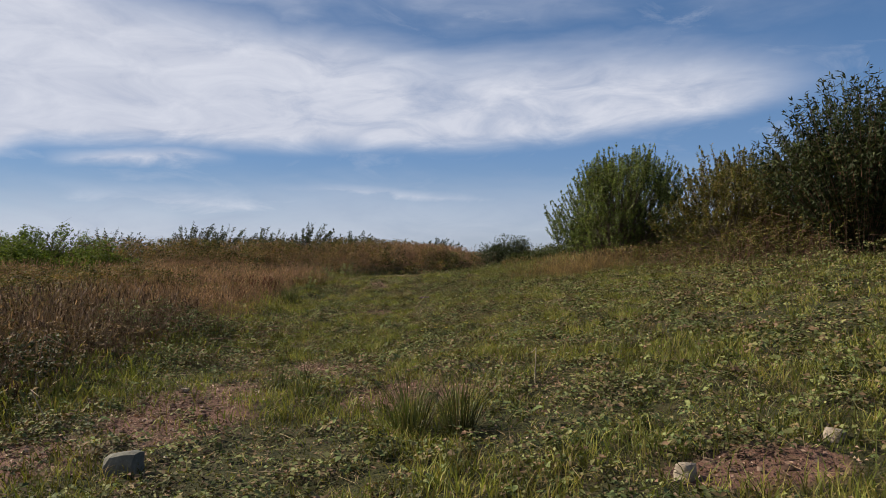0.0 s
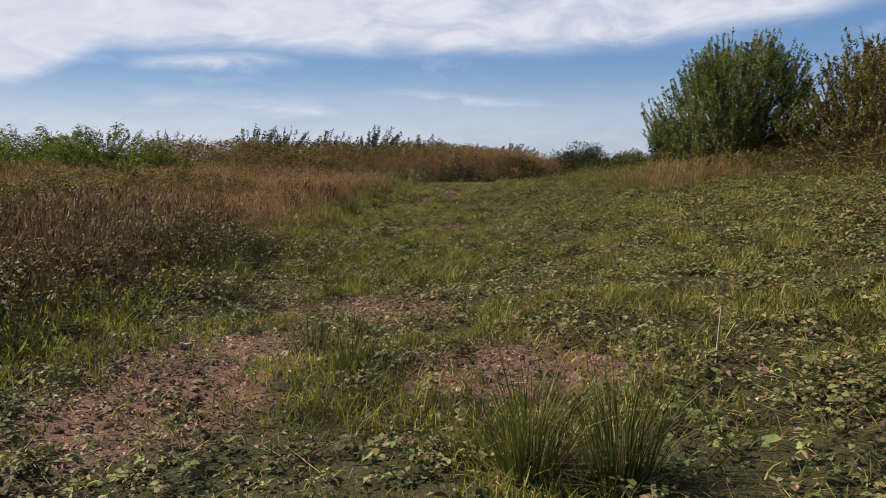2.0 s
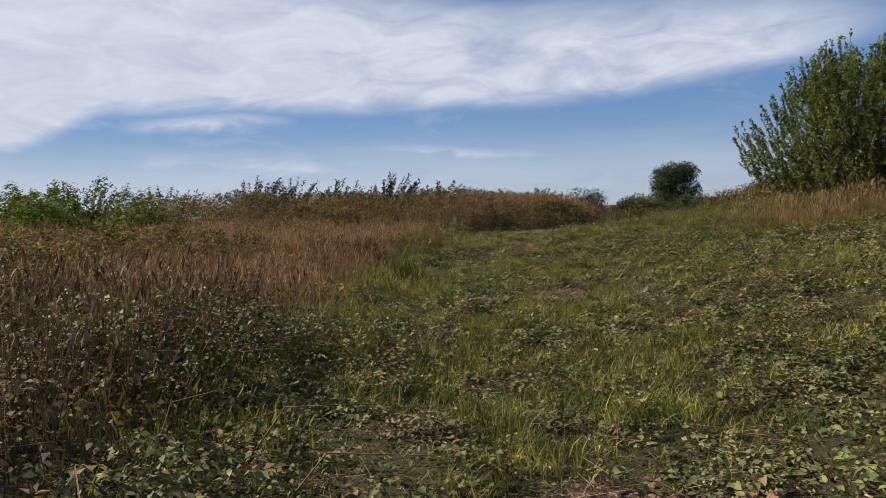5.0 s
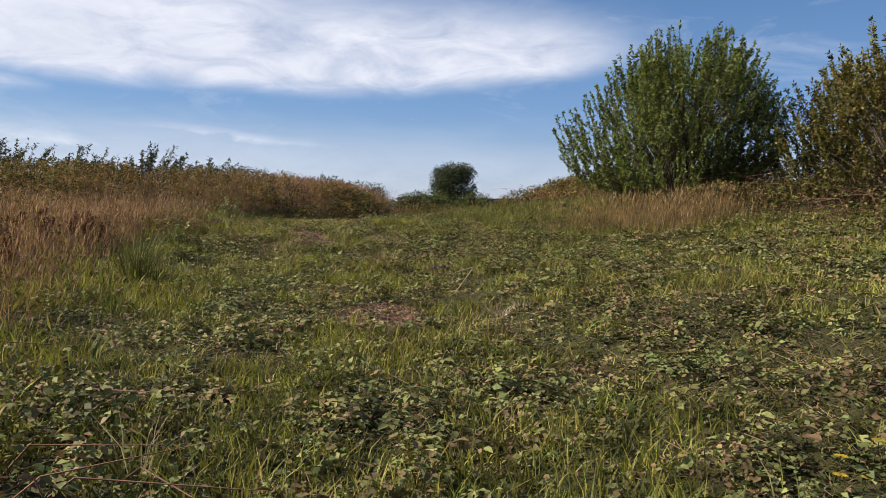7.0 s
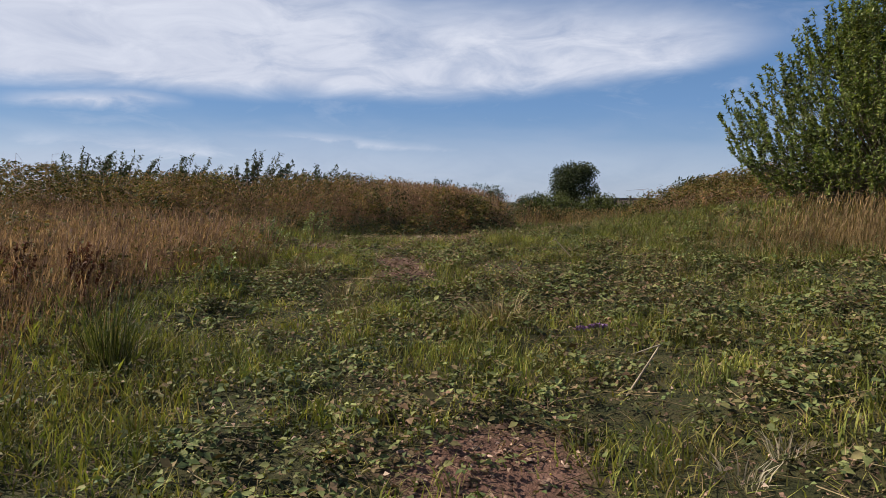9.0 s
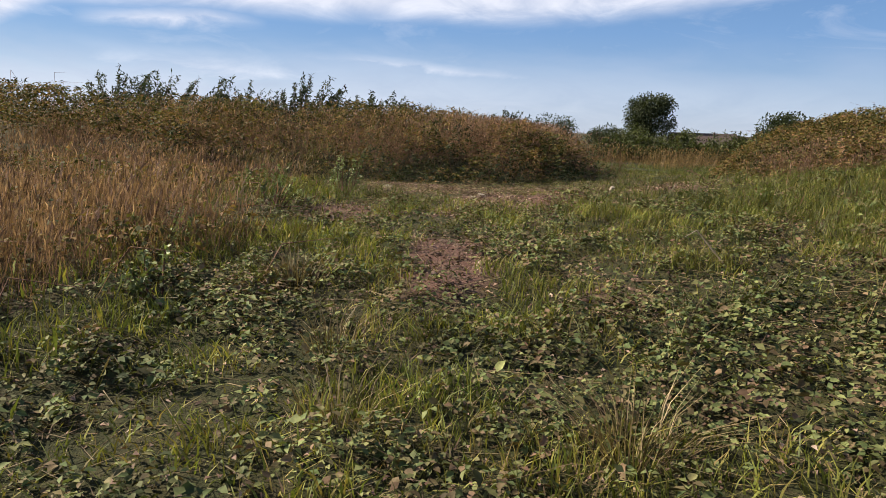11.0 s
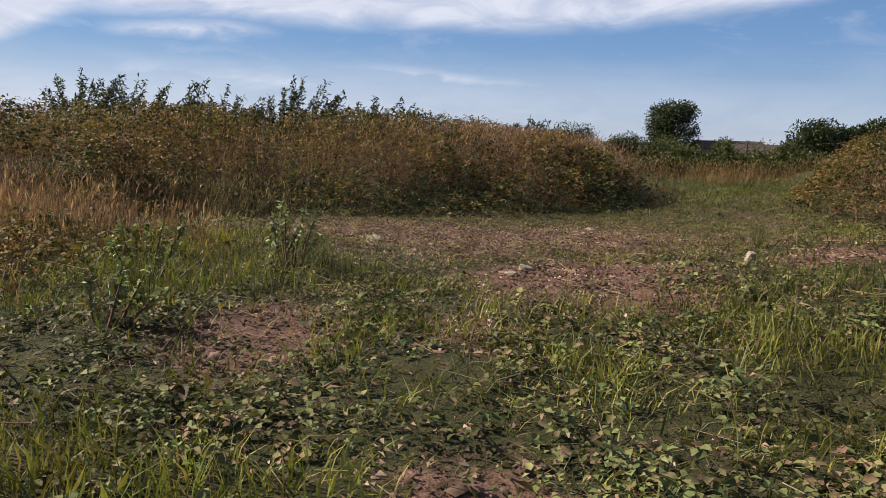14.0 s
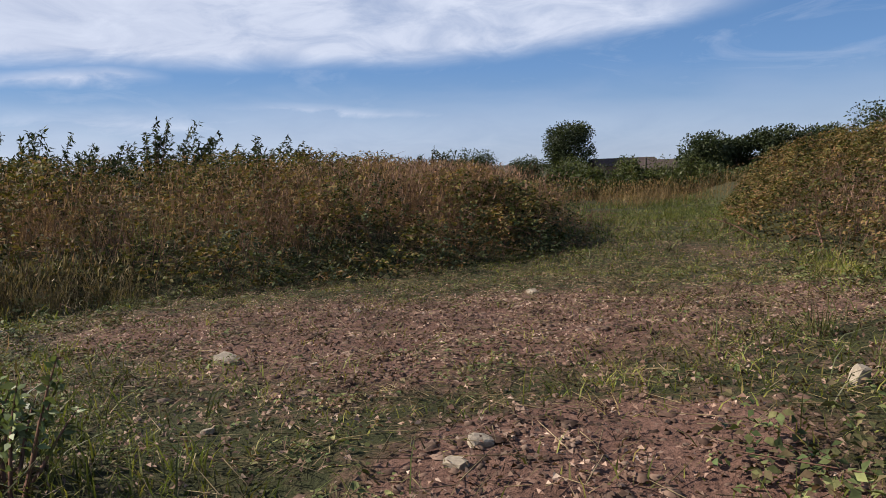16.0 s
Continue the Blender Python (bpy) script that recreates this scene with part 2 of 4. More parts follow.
M_BARK = wood("bark", (0.05, 0.04, 0.03), (0.16, 0.13, 0.10))
M_CANE = wood("cane", (0.07, 0.035, 0.03), (0.19, 0.11, 0.075), 6)
M_STALK = wood("dead_stalk", (0.05, 0.028, 0.018), (0.14, 0.08, 0.045), 8)
M_TWIG = wood("dry_twig", (0.18, 0.14, 0.10), (0.36, 0.29, 0.21), 8)
M_POST = wood("weathered_post", (0.05, 0.042, 0.035), (0.12, 0.10, 0.085), 12)
M_ROOF = wood("roof_slate", (0.045, 0.034, 0.032), (0.085, 0.062, 0.056), 2)
M_WALL = wood("brick_wall", (0.11, 0.07, 0.055), (0.18, 0.12, 0.10), 1)


def stone_material(name, a, b2, c):
    m, t, b = material(name)
    tcn = t.nodes.new("ShaderNodeTexCoord")
    n1 = nd(t, "ShaderNodeTexNoise", Scale=9.0, Detail=6.0, Roughness=0.65)
    n2 = nd(t, "ShaderNodeTexNoise", Scale=55.0, Detail=4.0, Roughness=0.6)
    for n in (n1, n2):
        link(t, tcn.outputs["Object"], n.inputs["Vector"])
    col = ramp(t, n1.outputs["Fac"], ((0.25, a), (0.55, b2), (0.8, c)))
    col = mix(t, 0.5, col, ramp(t, n2.outputs["Fac"], ((0.3, 0.6), (0.7, 1.2))), "MULTIPLY")
    oi = t.nodes.new("ShaderNodeObjectInfo")
    col = mix(t, 1.0, col, ramp(t, oi.outputs["Random"], ((0.0, 0.8), (1.0, 1.15))), "MULTIPLY")
    link(t, col, b.inputs["Base Color"])
    b.inputs["Roughness"].default_value = 0.9
    bp = nd(t, "ShaderNodeBump", Strength=0.6, Distance=0.01)
    link(t, n2.outputs["Fac"], bp.inputs["Height"])
    link(t, bp.outputs[0], b.inputs["Normal"])
    return m


M_STONE = stone_material("pale_stone", (0.15, 0.12, 0.09), (0.28, 0.23, 0.17), (0.42, 0.36, 0.28))
M_CONCRETE = stone_material("old_concrete", (0.07, 0.065, 0.05), (0.13, 0.125, 0.10), (0.22, 0.21, 0.17))
M_CHIP = foliage("stone_chip", ((0.0, (0.10, 0.060, 0.045)), (0.5, (0.20, 0.125, 0.092)), (0.85, (0.29, 0.20, 0.15)), (1.0, (0.42, 0.34, 0.27))), 1.0, 0.75, 0.9, 0.0, 0.1)


def ground_material():
    m, t, b = material("earth")
    at = t.nodes.new("ShaderNodeAttribute")
    at.attribute_name = "bare"
    bare = at.outputs["Fac"]
    n1, n2, n3 = position_noise(t, 0.8, 6), position_noise(t, 7.0, 6, 0.65), position_noise(t, 45.0, 5, 0.65)
    turf = ramp(t, n2, ((0.2, (0.016, 0.018, 0.007)), (0.45, (0.032, 0.034, 0.012)), (0.6, (0.046, 0.041, 0.017)), (0.8, (0.063, 0.048, 0.026))))
    soil = ramp(t, n2, ((0.2, (0.055, 0.030, 0.022)), (0.5, (0.112, 0.061, 0.045)), (0.8, (0.180, 0.106, 0.080))))
    soil = mix(t, 0.75, soil, ramp(t, n3, ((0.3, 0.5), (0.5, 1.0), (0.72, 1.5))), "MULTIPLY")
    turf = mix(t, 0.7, turf, ramp(t, n3, ((0.3, 0.5), (0.7, 1.4))), "MULTIPLY")
    f = mth(t, "ADD", bare, mth(t, "MULTIPLY", mth(t, "SUBTRACT", n2, 0.5), 0.9))
    f = ramp(t, f, ((0.3, 0.0), (0.6, 1.0)))
    link(t, mix(t, f, turf, soil), b.inputs["Base Color"])
    b.inputs["Roughness"].default_value = 0.95
    b.inputs["Specular IOR Level"].default_value = 0.15
    bp = nd(t, "ShaderNodeBump", Strength=0.8, Distance=0.03)
    link(t, mth(t, "ADD", n3, n2), bp.inputs["Height"])
    link(t, bp.outputs[0], b.inputs["Normal"])
    return m


M_EARTH = ground_material()


# ---------------------------------------------------------------- the lie of the land
rng = np.random.default_rng(7)


def smooth(a, b, v):
    s = np.clip((np.asarray(v, float) - a) / (b - a), 0, 1)
    return s * s * (3 - 2 * s)


def lattice(ix, iy, seed):
    h = np.sin(ix * 127.1 + iy * 311.7 + seed * 74.7) * 43758.5453
    return h - np.floor(h)


def vnoise(x, y, scale, seed=0):
    x, y = np.asarray(x, float) * scale, np.asarray(y, float) * scale
    ix, iy = np.floor(x), np.floor(y)
    fx, fy = x - ix, y - iy
    fx, fy = fx * fx * (3 - 2 * fx), fy * fy * (3 - 2 * fy)
    a, b = lattice(ix, iy, seed), lattice(ix + 1, iy, seed)
    c, d = lattice(ix, iy + 1, seed), lattice(ix + 1, iy + 1, seed)
    return (a * (1 - fx) + b * fx) * (1 - fy) + (c * (1 - fx) + d * fx) * fy


def fbm(x, y, scale, seed=0):
    return 0.5 * vnoise(x, y, scale, seed) + 0.3 * vnoise(x, y, scale * 2.1, seed + 3) + 0.2 * vnoise(x, y, scale * 4.3, seed + 8)


def inside(poly, x, y):
    """Distance in from the edge of a region: positive within, negative without."""
    x, y = np.asarray(x, float), np.asarray(y, float)
    best, odd = np.full(x.shape, 1e9), np.zeros(x.shape, bool)
    for (ax, ay), (bx, by) in zip(poly, poly[1:] + poly[:1]):
        dx, dy = bx - ax, by - ay
        s = np.clip(((x - ax) * dx + (y - ay) * dy) / (dx * dx + dy * dy), 0, 1)
        best = np.minimum(best, np.hypot(x - ax - s * dx, y - ay - s * dy))
        cross = ((ay > y) != (by > y)) & (x < (bx - ax) * (y - ay) / (by - ay + 1e-12) + ax)
        odd ^= cross
    return np.where(odd, best, -best)


# rough growth to the left of the field, with the mound at its far end
ROUGH = [(-4.6, -6), (-4.3, 5), (-3.9, 9), (-4.0, 13), (-3.5, 17), (-3.5, 23), (-3.5, 26.0), (-4.5, 27.6), (-6.6, 29.6), (-4.4, 33.2),
         (-1.4, 34.6), (0.8, 36.2), (2.5, 39.0), (2.9, 42.5), (2.4, 50), (4, 62), (-60, 62), (-60, -6)]
# the mound itself: the steep bramble bank
MOUND = [(-9.5, 29.5), (-4.4, 33.4), (-1.4, 34.8), (0.8, 36.4), (2.3, 39.2), (2.6, 42), (2.0, 50), (3, 60), (-40, 60), (-40, 24)]
# bramble bank on the other side of the track
BANK = [(5.0, 31.5), (4.7, 34), (4.8, 37), (6.4, 41), (9.5, 48), (13, 58), (45, 58), (45, 28), (9, 28.5)]


def land(x, y):
    x, y = np.asarray(x, float), np.asarray(y, float)
    z = 0.0 + 0.0115 * np.clip(y, -20, 45) - 0.035 * np.clip(y - 58, 0, 130)
    z = z + 0.30 * np.exp(-((y - 26) / 3.2) ** 2) * smooth(-7, -4, x)
    z = z - 0.20 * np.exp(-((y - 11.8) / 3.6) ** 2) * np.exp(-((x + 2) / 2.2) ** 2)
    z = z - 0.20 * smooth(30, 34, y) * (1 - smooth(45, 60, y))
    z = z + 0.105 * np.clip(x + 0.9, 0, 11) * (1 - smooth(26.5, 31, y)) * smooth(-2, 6, y)
    z = z + 0.06 * np.exp(-((y - 8.2) / 1.6) ** 2) * smooth(2.0, -0.5, x) + 0.21 * np.exp(-((y - 22.0) / 2.3) ** 2) * smooth(2.5, -0.5, x)
    d = inside(ROUGH, x, y)
    z = z + 0.022 * np.clip(d, 0, 14) * smooth(6, 14, y)
    d = inside(MOUND, x, y)
    z = z + 0.52 * (1 - 0.35 * smooth(-3, 2.5, x)) * smooth(-0.2, 2.4, d) * smooth(62, 50, y)
    d = inside(BANK, x, y)
    z = z + 0.85 * smooth(-0.2, 4.5, d) * smooth(60, 48, y) - 0.5 * smooth(38, 51, y) * smooth(1.5, 3.5, x) * smooth(1.0, -0.5, d)
    return z + 0.10 * (fbm(x, y, 0.7, 2) - 0.5) + 0.09 * (fbm(x, y, 2.0, 5) - 0.5)


# bare places: x, y, half width, half depth, strength
BARE = ((-2.4, 6.9, 0.7, 1.4, 1.15), (-1.6, 9.4, 0.95, 0.7, 1.25), (-0.2, 7.0, 0.9, 0.7, 0.9), (-3.2, 5.2, 1.0, 0.9, 0.7), (1.74, 4.12, 0.42, 0.22, 2.6),
        (-1.5, 16.3, 0.5, 0.55, 1.0), (-0.7, 15.6, 0.5, 0.5, 0.4), (-1.95, 22.0, 0.36, 1.0, 1.5), (-0.8, 21.3, 0.6, 0.6, 0.45), (-3.12, 24.3, 0.42, 0.6, 1.5),
        (-1.2, 25.9, 0.9, 0.9, 1.6), (-1.4, 29.5, 3.0, 2.6, 0.95), (1.6, 29.6, 2.4, 2.2, 0.85), (-3.8, 30.2, 2.2, 1.8, 0.7), (3.4, 35.0, 1.6, 3.4, 0.4),
        (4.6, 44, 1.6, 5.0, 0.4), (-2.0, 24.6, 0.6, 0.7, 0.6), (0.9, 26.6, 0.7, 0.6, 0.7))


def bareness(x, y):
    v = np.zeros(np.shape(x))
    for bx, by, rx, ry, s in BARE:
        v = np.maximum(v, s * np.exp(-(((x - bx) / rx) ** 2 + ((y - by) / ry) ** 2) * 1.1))
    return np.clip(v * (0.55 + 0.9 * fbm(x, y, 1.6, 11)), 0, 1)


# ---------------------------------------------------------------- mesh helpers
def raw_mesh(name, verts, faces_flat, sizes, mat, smooth_shade=False):
    me = bpy.data.meshes.new(name)
    verts = np.ascontiguousarray(verts, np.float32)
    me.vertices.add(len(verts))
    me.vertices.foreach_set("co", verts.ravel())
    me.loops.add(len(faces_flat))
    me.loops.foreach_set("vertex_index", np.asarray(faces_flat, np.int32))
    me.polygons.add(len(sizes))
    sizes = np.asarray(sizes, np.int32)
    me.polygons.foreach_set("loop_start", np.concatenate(([0], np.cumsum(sizes)[:-1])).astype(np.int32))
    me.update(calc_edges=True)
    me.materials.append(mat)
    if smooth_shade:
        me.polygons.foreach_set("use_smooth", np.ones(len(sizes), bool))
    return me


def repeat_faces(n, per, pattern):
    """Faces of n like pieces of per vertices each; pattern: faces of one piece, all of one size."""
    pat = np.asarray(pattern, np.int64)
    idx = (np.arange(n)[:, None, None] * per + pat[None]).reshape(-1)
    return idx, np.full(n * len(pat), pat.shape[1])


def unit(v):
    return v / (np.linalg.norm(v, axis=-1, keepdims=True) + 1e-9)


def leaf_verts(c, d, n, length, width, fold=0.25, fine=True):
    """Folded leaves that grow from c along d, with face n."""
    d = unit(d)
    s = unit(np.cross(d, n))
    n = unit(np.cross(s, d))
    L, W = np.asarray(length)[:, None], np.asarray(width)[:, None]
    tip = c + d * L - n * L * 0.12
    if not fine:
        m = c + d * L * 0.45 + n * W * fold
        return np.stack([c, m - s * W * 0.5, tip, m + s * W * 0.5], 1).reshape(-1, 3), repeat_faces(len(c), 4, [[0, 1, 2, 3]])
    a, b = c + d * L * 0.28 + n * W * fold, c + d * L * 0.66 + n * W * fold
    v = np.stack([c, a - s * W * 0.5, b - s * W * 0.42, tip, b + s * W * 0.42, a + s * W * 0.5], 1).reshape(-1, 3)
    return v, repeat_faces(len(c), 6, [[0, 1, 2, 3], [0, 3, 4, 5]])


def blade_verts(c, height, lean, width, fine=True):
    """Grass blades from c: they rise by height and bend over by lean (x, y)."""
    n = len(c)
    h, w = np.asarray(height)[:, None], np.asarray(width)[:, None]
    a = rng.uniform(0, 2 * np.pi, n)
    s = np.stack([np.cos(a), np.sin(a), np.zeros(n)], 1) * w * 0.5
    l3 = np.concatenate([lean, np.zeros((n, 1))], 1)
    upz = np.array([[0, 0, 1.0]])
    mid, tip = c + upz * h * 0.58 + l3 * 0.32, c + upz * h + l3
    if not fine:
        return np.stack([c - s, c + s, tip], 1).reshape(-1, 3), repeat_faces(n, 3, [[0, 1, 2]])
    v = np.stack([c - s, c + s, mid + s * 0.8, mid - s * 0.8, tip + s * 0.12, tip - s * 0.12], 1).reshape(-1, 3)
    return v, repeat_faces(n, 6, [[0, 1, 2, 3], [3, 2, 4, 5]])


def tube_verts(p0, p1, r0, r1, sides=3):
    """Straight tapered sticks."""
    d = unit(p1 - p0)
    ref = np.where(np.abs(d[:, 2:3]) > 0.9, np.array([[1.0, 0, 0]]), np.array([[0, 0, 1.0]]))
    a = unit(np.cross(d, ref))
    b = np.cross(d, a)
    rings = []
    for p, r in ((p0, r0), (p1, r1)):
        for k in range(sides):
            t = 2 * np.pi * k / sides
            rings.append(p + (a * np.cos(t) + b * np.sin(t)) * np.asarray(r)[:, None])
    v = np.stack(rings, 1).reshape(-1, 3)
    f = [[k, (k + 1) % sides, sides + (k + 1) % sides, sides + k] for k in range(sides)]
    return v, repeat_faces(len(p0), 2 * sides, f)


def combine(chunks):
    vs, fs, ss, off = [], [], [], 0
    for v, (f, s) in chunks:
        vs.append(v), fs.append(f + off), ss.append(s)
        off += len(v)
    return np.concatenate(vs), np.concatenate(fs), np.concatenate(ss)


def thing(name, chunks, mat, label, category, group="", kind=""):
    return tagged(new(name, raw_mesh(name, *combine(chunks), mat)), label, category, group, kind)


def piece(name, chunks, mat, parent, label=""):
    ob = new(name, raw_mesh(name, *combine(chunks), mat))
    ob.parent = parent
    return tagged(ob, label)


def scatter(x0, x1, y0, y1, per_m2, keep):
    """Random places in a rectangle, thinned by keep(x, y) in 0..1."""
    n = int((x1 - x0) * (y1 - y0) * per_m2)
    x, y = rng.uniform(x0, x1, n), rng.uniform(y0, y1, n)
    p = keep(x, y)
    if min(x1 - x0, y1 - y0) > 10:
        e = np.minimum(np.minimum(x - x0, x1 - x), np.minimum(y - y0, y1 - y))
        p = p * smooth(0.0, 2.5, e + 2.5 * (vnoise(x, y, 0.5, 7) - 0.7))
    k = rng.random(n) < p
    return x[k], y[k]


def nearness(x, y):
    """1 beside the way walked, falling off away from it."""
    px = -0.2 - 2.0 * smooth(1, 9, y)
    d = np.hypot(np.maximum(np.abs(x - px) - 2.5, 0), np.maximum(y - 36, 0) * 0.7 + np.maximum(2.5 - y, 0) * 1.2)
    return 1 / (1 + (d / 3.2) ** 1.6)


def upward(n, tilt):
    v = rng.normal(0, tilt, (n, 3))
    v[:, 2] = 1
    return unit(v)


def heading(n):
    a = rng.uniform(0, 2 * np.pi, n)
    return np.stack([np.cos(a), np.sin(a), np.zeros(n)], 1)


def rough(x, y):
    """How far in from the ragged edge of the rough growth."""
    return inside(ROUGH, x, y) + 2.6 * (fbm(x, y, 0.5, 17) - 0.5)


def mound(x, y):
    return inside(MOUND, x, y) + 2.2 * (fbm(x, y, 0.7, 19) - 0.5)


def hummock(x, y, seed=0):
    """Lumps of growth, 0 in the hollows and 1 on the tops."""
    return smooth(0.30, 0.68, 0.5 * fbm(x, y, 0.55, 80 + seed) + 0.5 * fbm(x, y, 1.7, 85 + seed))


def clump(x, y):
    """Low plants stand in clumps a hand or two across."""
    return smooth(0.36, 0.66, 0.45 * vnoise(x, y, 1.3, 33) + 0.55 * vnoise(x, y, 3.4, 35))


def worn(x, y):
    """1 on the trodden open ground before the mound."""
    return smooth(24.0, 26.5, y) * smooth(4.5, 2.5, np.abs(x + 1.2) - 0.35 * np.clip(y - 30, 0, 20) * (x > 0))


def open_field(x, y):
    """1 on the low, open field, 0 in rough growth."""
    r = rough(x, y)
    f = smooth(0.5, -0.3, r)
    return (f + 0.45 * (1 - f) * smooth(7, 4, r)) * smooth(0.4, -0.3, inside(BANK, x, y))


# ---------------------------------------------------------------- ground sheet
def axis(lo, hi, step, far, grow):
    core = list(np.arange(lo, hi + 1e-6, step))
    out_, s, v = [], step, hi
    while v < far:
        s *= grow
        v += s
        out_.append(v)
    back, s, v = [], step, lo
    while v > -far:
        s *= grow
        v -= s
        back.append(v)
    return np.array(back[::-1] + core + out_)


def build_ground():
    xs, ys = axis(-12, 10, 0.22, 2600, 1.18), axis(0, 44, 0.22, 2600, 1.18)
    gx, gy = np.meshgrid(xs, ys)
    z = land(gx, gy) + 0.02 * (vnoise(gx, gy, 6, 21) - 0.5)
    v = np.stack([gx, gy, z], -1).reshape(-1, 3)
    nx, ny = len(xs), len(ys)
    i = (np.arange(ny - 1)[:, None] * nx + np.arange(nx - 1)[None]).reshape(-1)
    f = np.stack([i, i + 1, i + nx + 1, i + nx], 1).reshape(-1)
    me = raw_mesh("ground", v, f, np.full(len(i), 4), M_EARTH, True)
    a = me.attributes.new("bare", "FLOAT", "POINT")
    a.data.foreach_set("value", bareness(gx, gy).reshape(-1).astype(np.float32))
    tagged(new("ground", me), "uneven field ground with turf and bare reddish soil", "ground", kind="structure")


build_ground()


# ---------------------------------------------------------------- low growth on the field
def tufts(x, y):
    """Where grass outgrows the creeping leaves."""
    return smooth(0.40, 0.64, 0.45 * fbm(x, y, 0.55, 41) + 0.55 * vnoise(x, y, 2.2, 43))


def low_leaves():
    """Creeping brambles: small domed plants of three-part leaves, with dark gaps between them."""
    def keep(x, y):
        return nearness(x, y) ** 0.5 * open_field(x, y) * (0.30 + 0.70 * clump(x, y)) * (1 - 0.5 * tufts(x, y)) * (1 - 0.95 * bareness(x, y)) * (1 - 0.25 * worn(x, y))
    px, py = scatter(-10, 13, -4, 54, 40, keep)
    reach = rng.uniform(0.09, 0.26, len(px)) * (1 - 0.3 * worn(px, py))
    tall = reach * rng.uniform(0.3, 0.8, len(px)) * (1 - 0.4 * worn(px, py))
    count = np.maximum(3, (reach / 0.26) ** 1.6 * 27 * (0.35 + 0.65 * nearness(px, py))).astype(int)
    own = np.repeat(np.arange(len(px)), count)
    n = len(own)
    a, r = rng.uniform(0, 2 * np.pi, n), np.sqrt(rng.random(n)) * rng.uniform(0.8, 1.15, n)
    o = np.stack([np.cos(a), np.sin(a), np.zeros(n)], 1)
    x, y = px[own] + o[:, 0] * r * reach[own], py[own] + o[:, 1] * r * reach[own]
    z = land(x, y) + 0.012 + tall[own] * np.clip(1.05 - r ** 2, 0, 1) * rng.uniform(0.55, 1.0, n)
    near_ = nearness(x, y)
    size = rng.uniform(0.025, 0.052, n) * (1 + 0.75 * (1 - near_)) * (1 - 0.3 * worn(x, y)) * np.where(rng.random(n) < 0.1, 1.4, 1.0)
    c, h, up_ = np.stack([x, y, z], 1), heading(n), unit(upward(n, 0.4) + o * (0.9 * r)[:, None] * (tall / reach)[own][:, None])
    chunks = []
    for turn, k in ((-1.2, 0.85), (0, 1.0), (1.2, 0.85)):
        ct, st = math.cos(turn), math.sin(turn)
        d = np.stack([h[:, 0] * ct - h[:, 1] * st, h[:, 0] * st + h[:, 1] * ct, rng.normal(-0.05, 0.3, n)], 1)
        L = size * k * rng.uniform(0.8, 1.2, n)
        for m, fine_ in ((near_ > 0.97, turn == 0), (near_ <= 0.97, False)):
            chunks.append(leaf_verts((c + d * 0.008)[m], d[m], up_[m], L[m], L[m] * 0.66, 0.16, fine_))
    thing("low_bramble_cover", chunks, M_COVER, "low creeping bramble leaves, dull green and browning, over the field", "ground cover", kind="stuff")


def short_grass():
    def keep(x, y):
        return nearness(x, y) ** 0.85 * open_field(x, y) * (0.30 + 0.70 * tufts(x, y)) * (1 - 0.93 * bareness(x, y)) * (1 - 0.55 * worn(x, y))
    x, y = scatter(-10, 13, -4, 50, 1000, keep)
    n = len(x)
    c = np.stack([x, y, land(x, y) - 0.01], 1)
    h = rng.uniform(0.04, 0.12, n) * (0.6 + 0.8 * tufts(x, y)) * (1 - 0.45 * worn(x, y))
    lean = rng.normal(0, 0.06, (n, 2))
    w = rng.uniform(0.0055, 0.011, n) * (1 + 1.3 * (1 - nearness(x, y)))
    m = nearness(x, y) > 0.97
    thing("short_grass", [blade_verts(c[m], h[m], lean[m], w[m]), blade_verts(c[~m], h[~m], lean[~m], w[~m] * 1.3, False)], M_GRASS,
          "short yellowish green grass growing through the field", "grass", kind="stuff")


def thatch():
    """Brown and straw bits of old growth through the whole field."""
    x, y = scatter(-10, 13, -4, 50, 620, lambda x, y: nearness(x, y) * open_field(x, y) * smooth(0.36, 0.62, fbm(x, y, 1.4, 57)) * (1 - 0.75 * bareness(x, y)))
    n = len(x)
    c = np.stack([x, y, land(x, y) + rng.uniform(-0.005, 0.05, n)], 1)
    ln = heading(n)[:, :2] * rng.uniform(0.03, 0.14, n)[:, None]
    thing("thatch", [blade_verts(c, rng.uniform(0.0, 0.06, n), ln, rng.uniform(0.004, 0.011, n) * (1 + 1.2 * (1 - nearness(x, y))), False)], M_THATCH,
          "matted brown and straw-coloured old growth on the field", "plant litter", kind="stuff")


def far_grass():
    """Coarse tufts on the ground past the mound and along the track."""
    x, y = scatter(-1, 30, 34, 72, 190, lambda x, y: open_field(x, y) * smooth(0.36, 0.6, fbm(x, y, 0.6, 45)) * (0.6 + 0.4 * smooth(3, 7, x - 0.25 * (y - 40))))
    n = len(x)
    c = np.stack([x, y, land(x, y) - 0.02], 1)
    thing("far_grass", [blade_verts(c, rng.uniform(0.04, 0.2, n), rng.normal(0, 0.09, (n, 2)), rng.uniform(0.016, 0.04, n), False)], M_LUSH,
          "straw and green tufts where the track leads off", "grass", kind="stuff")


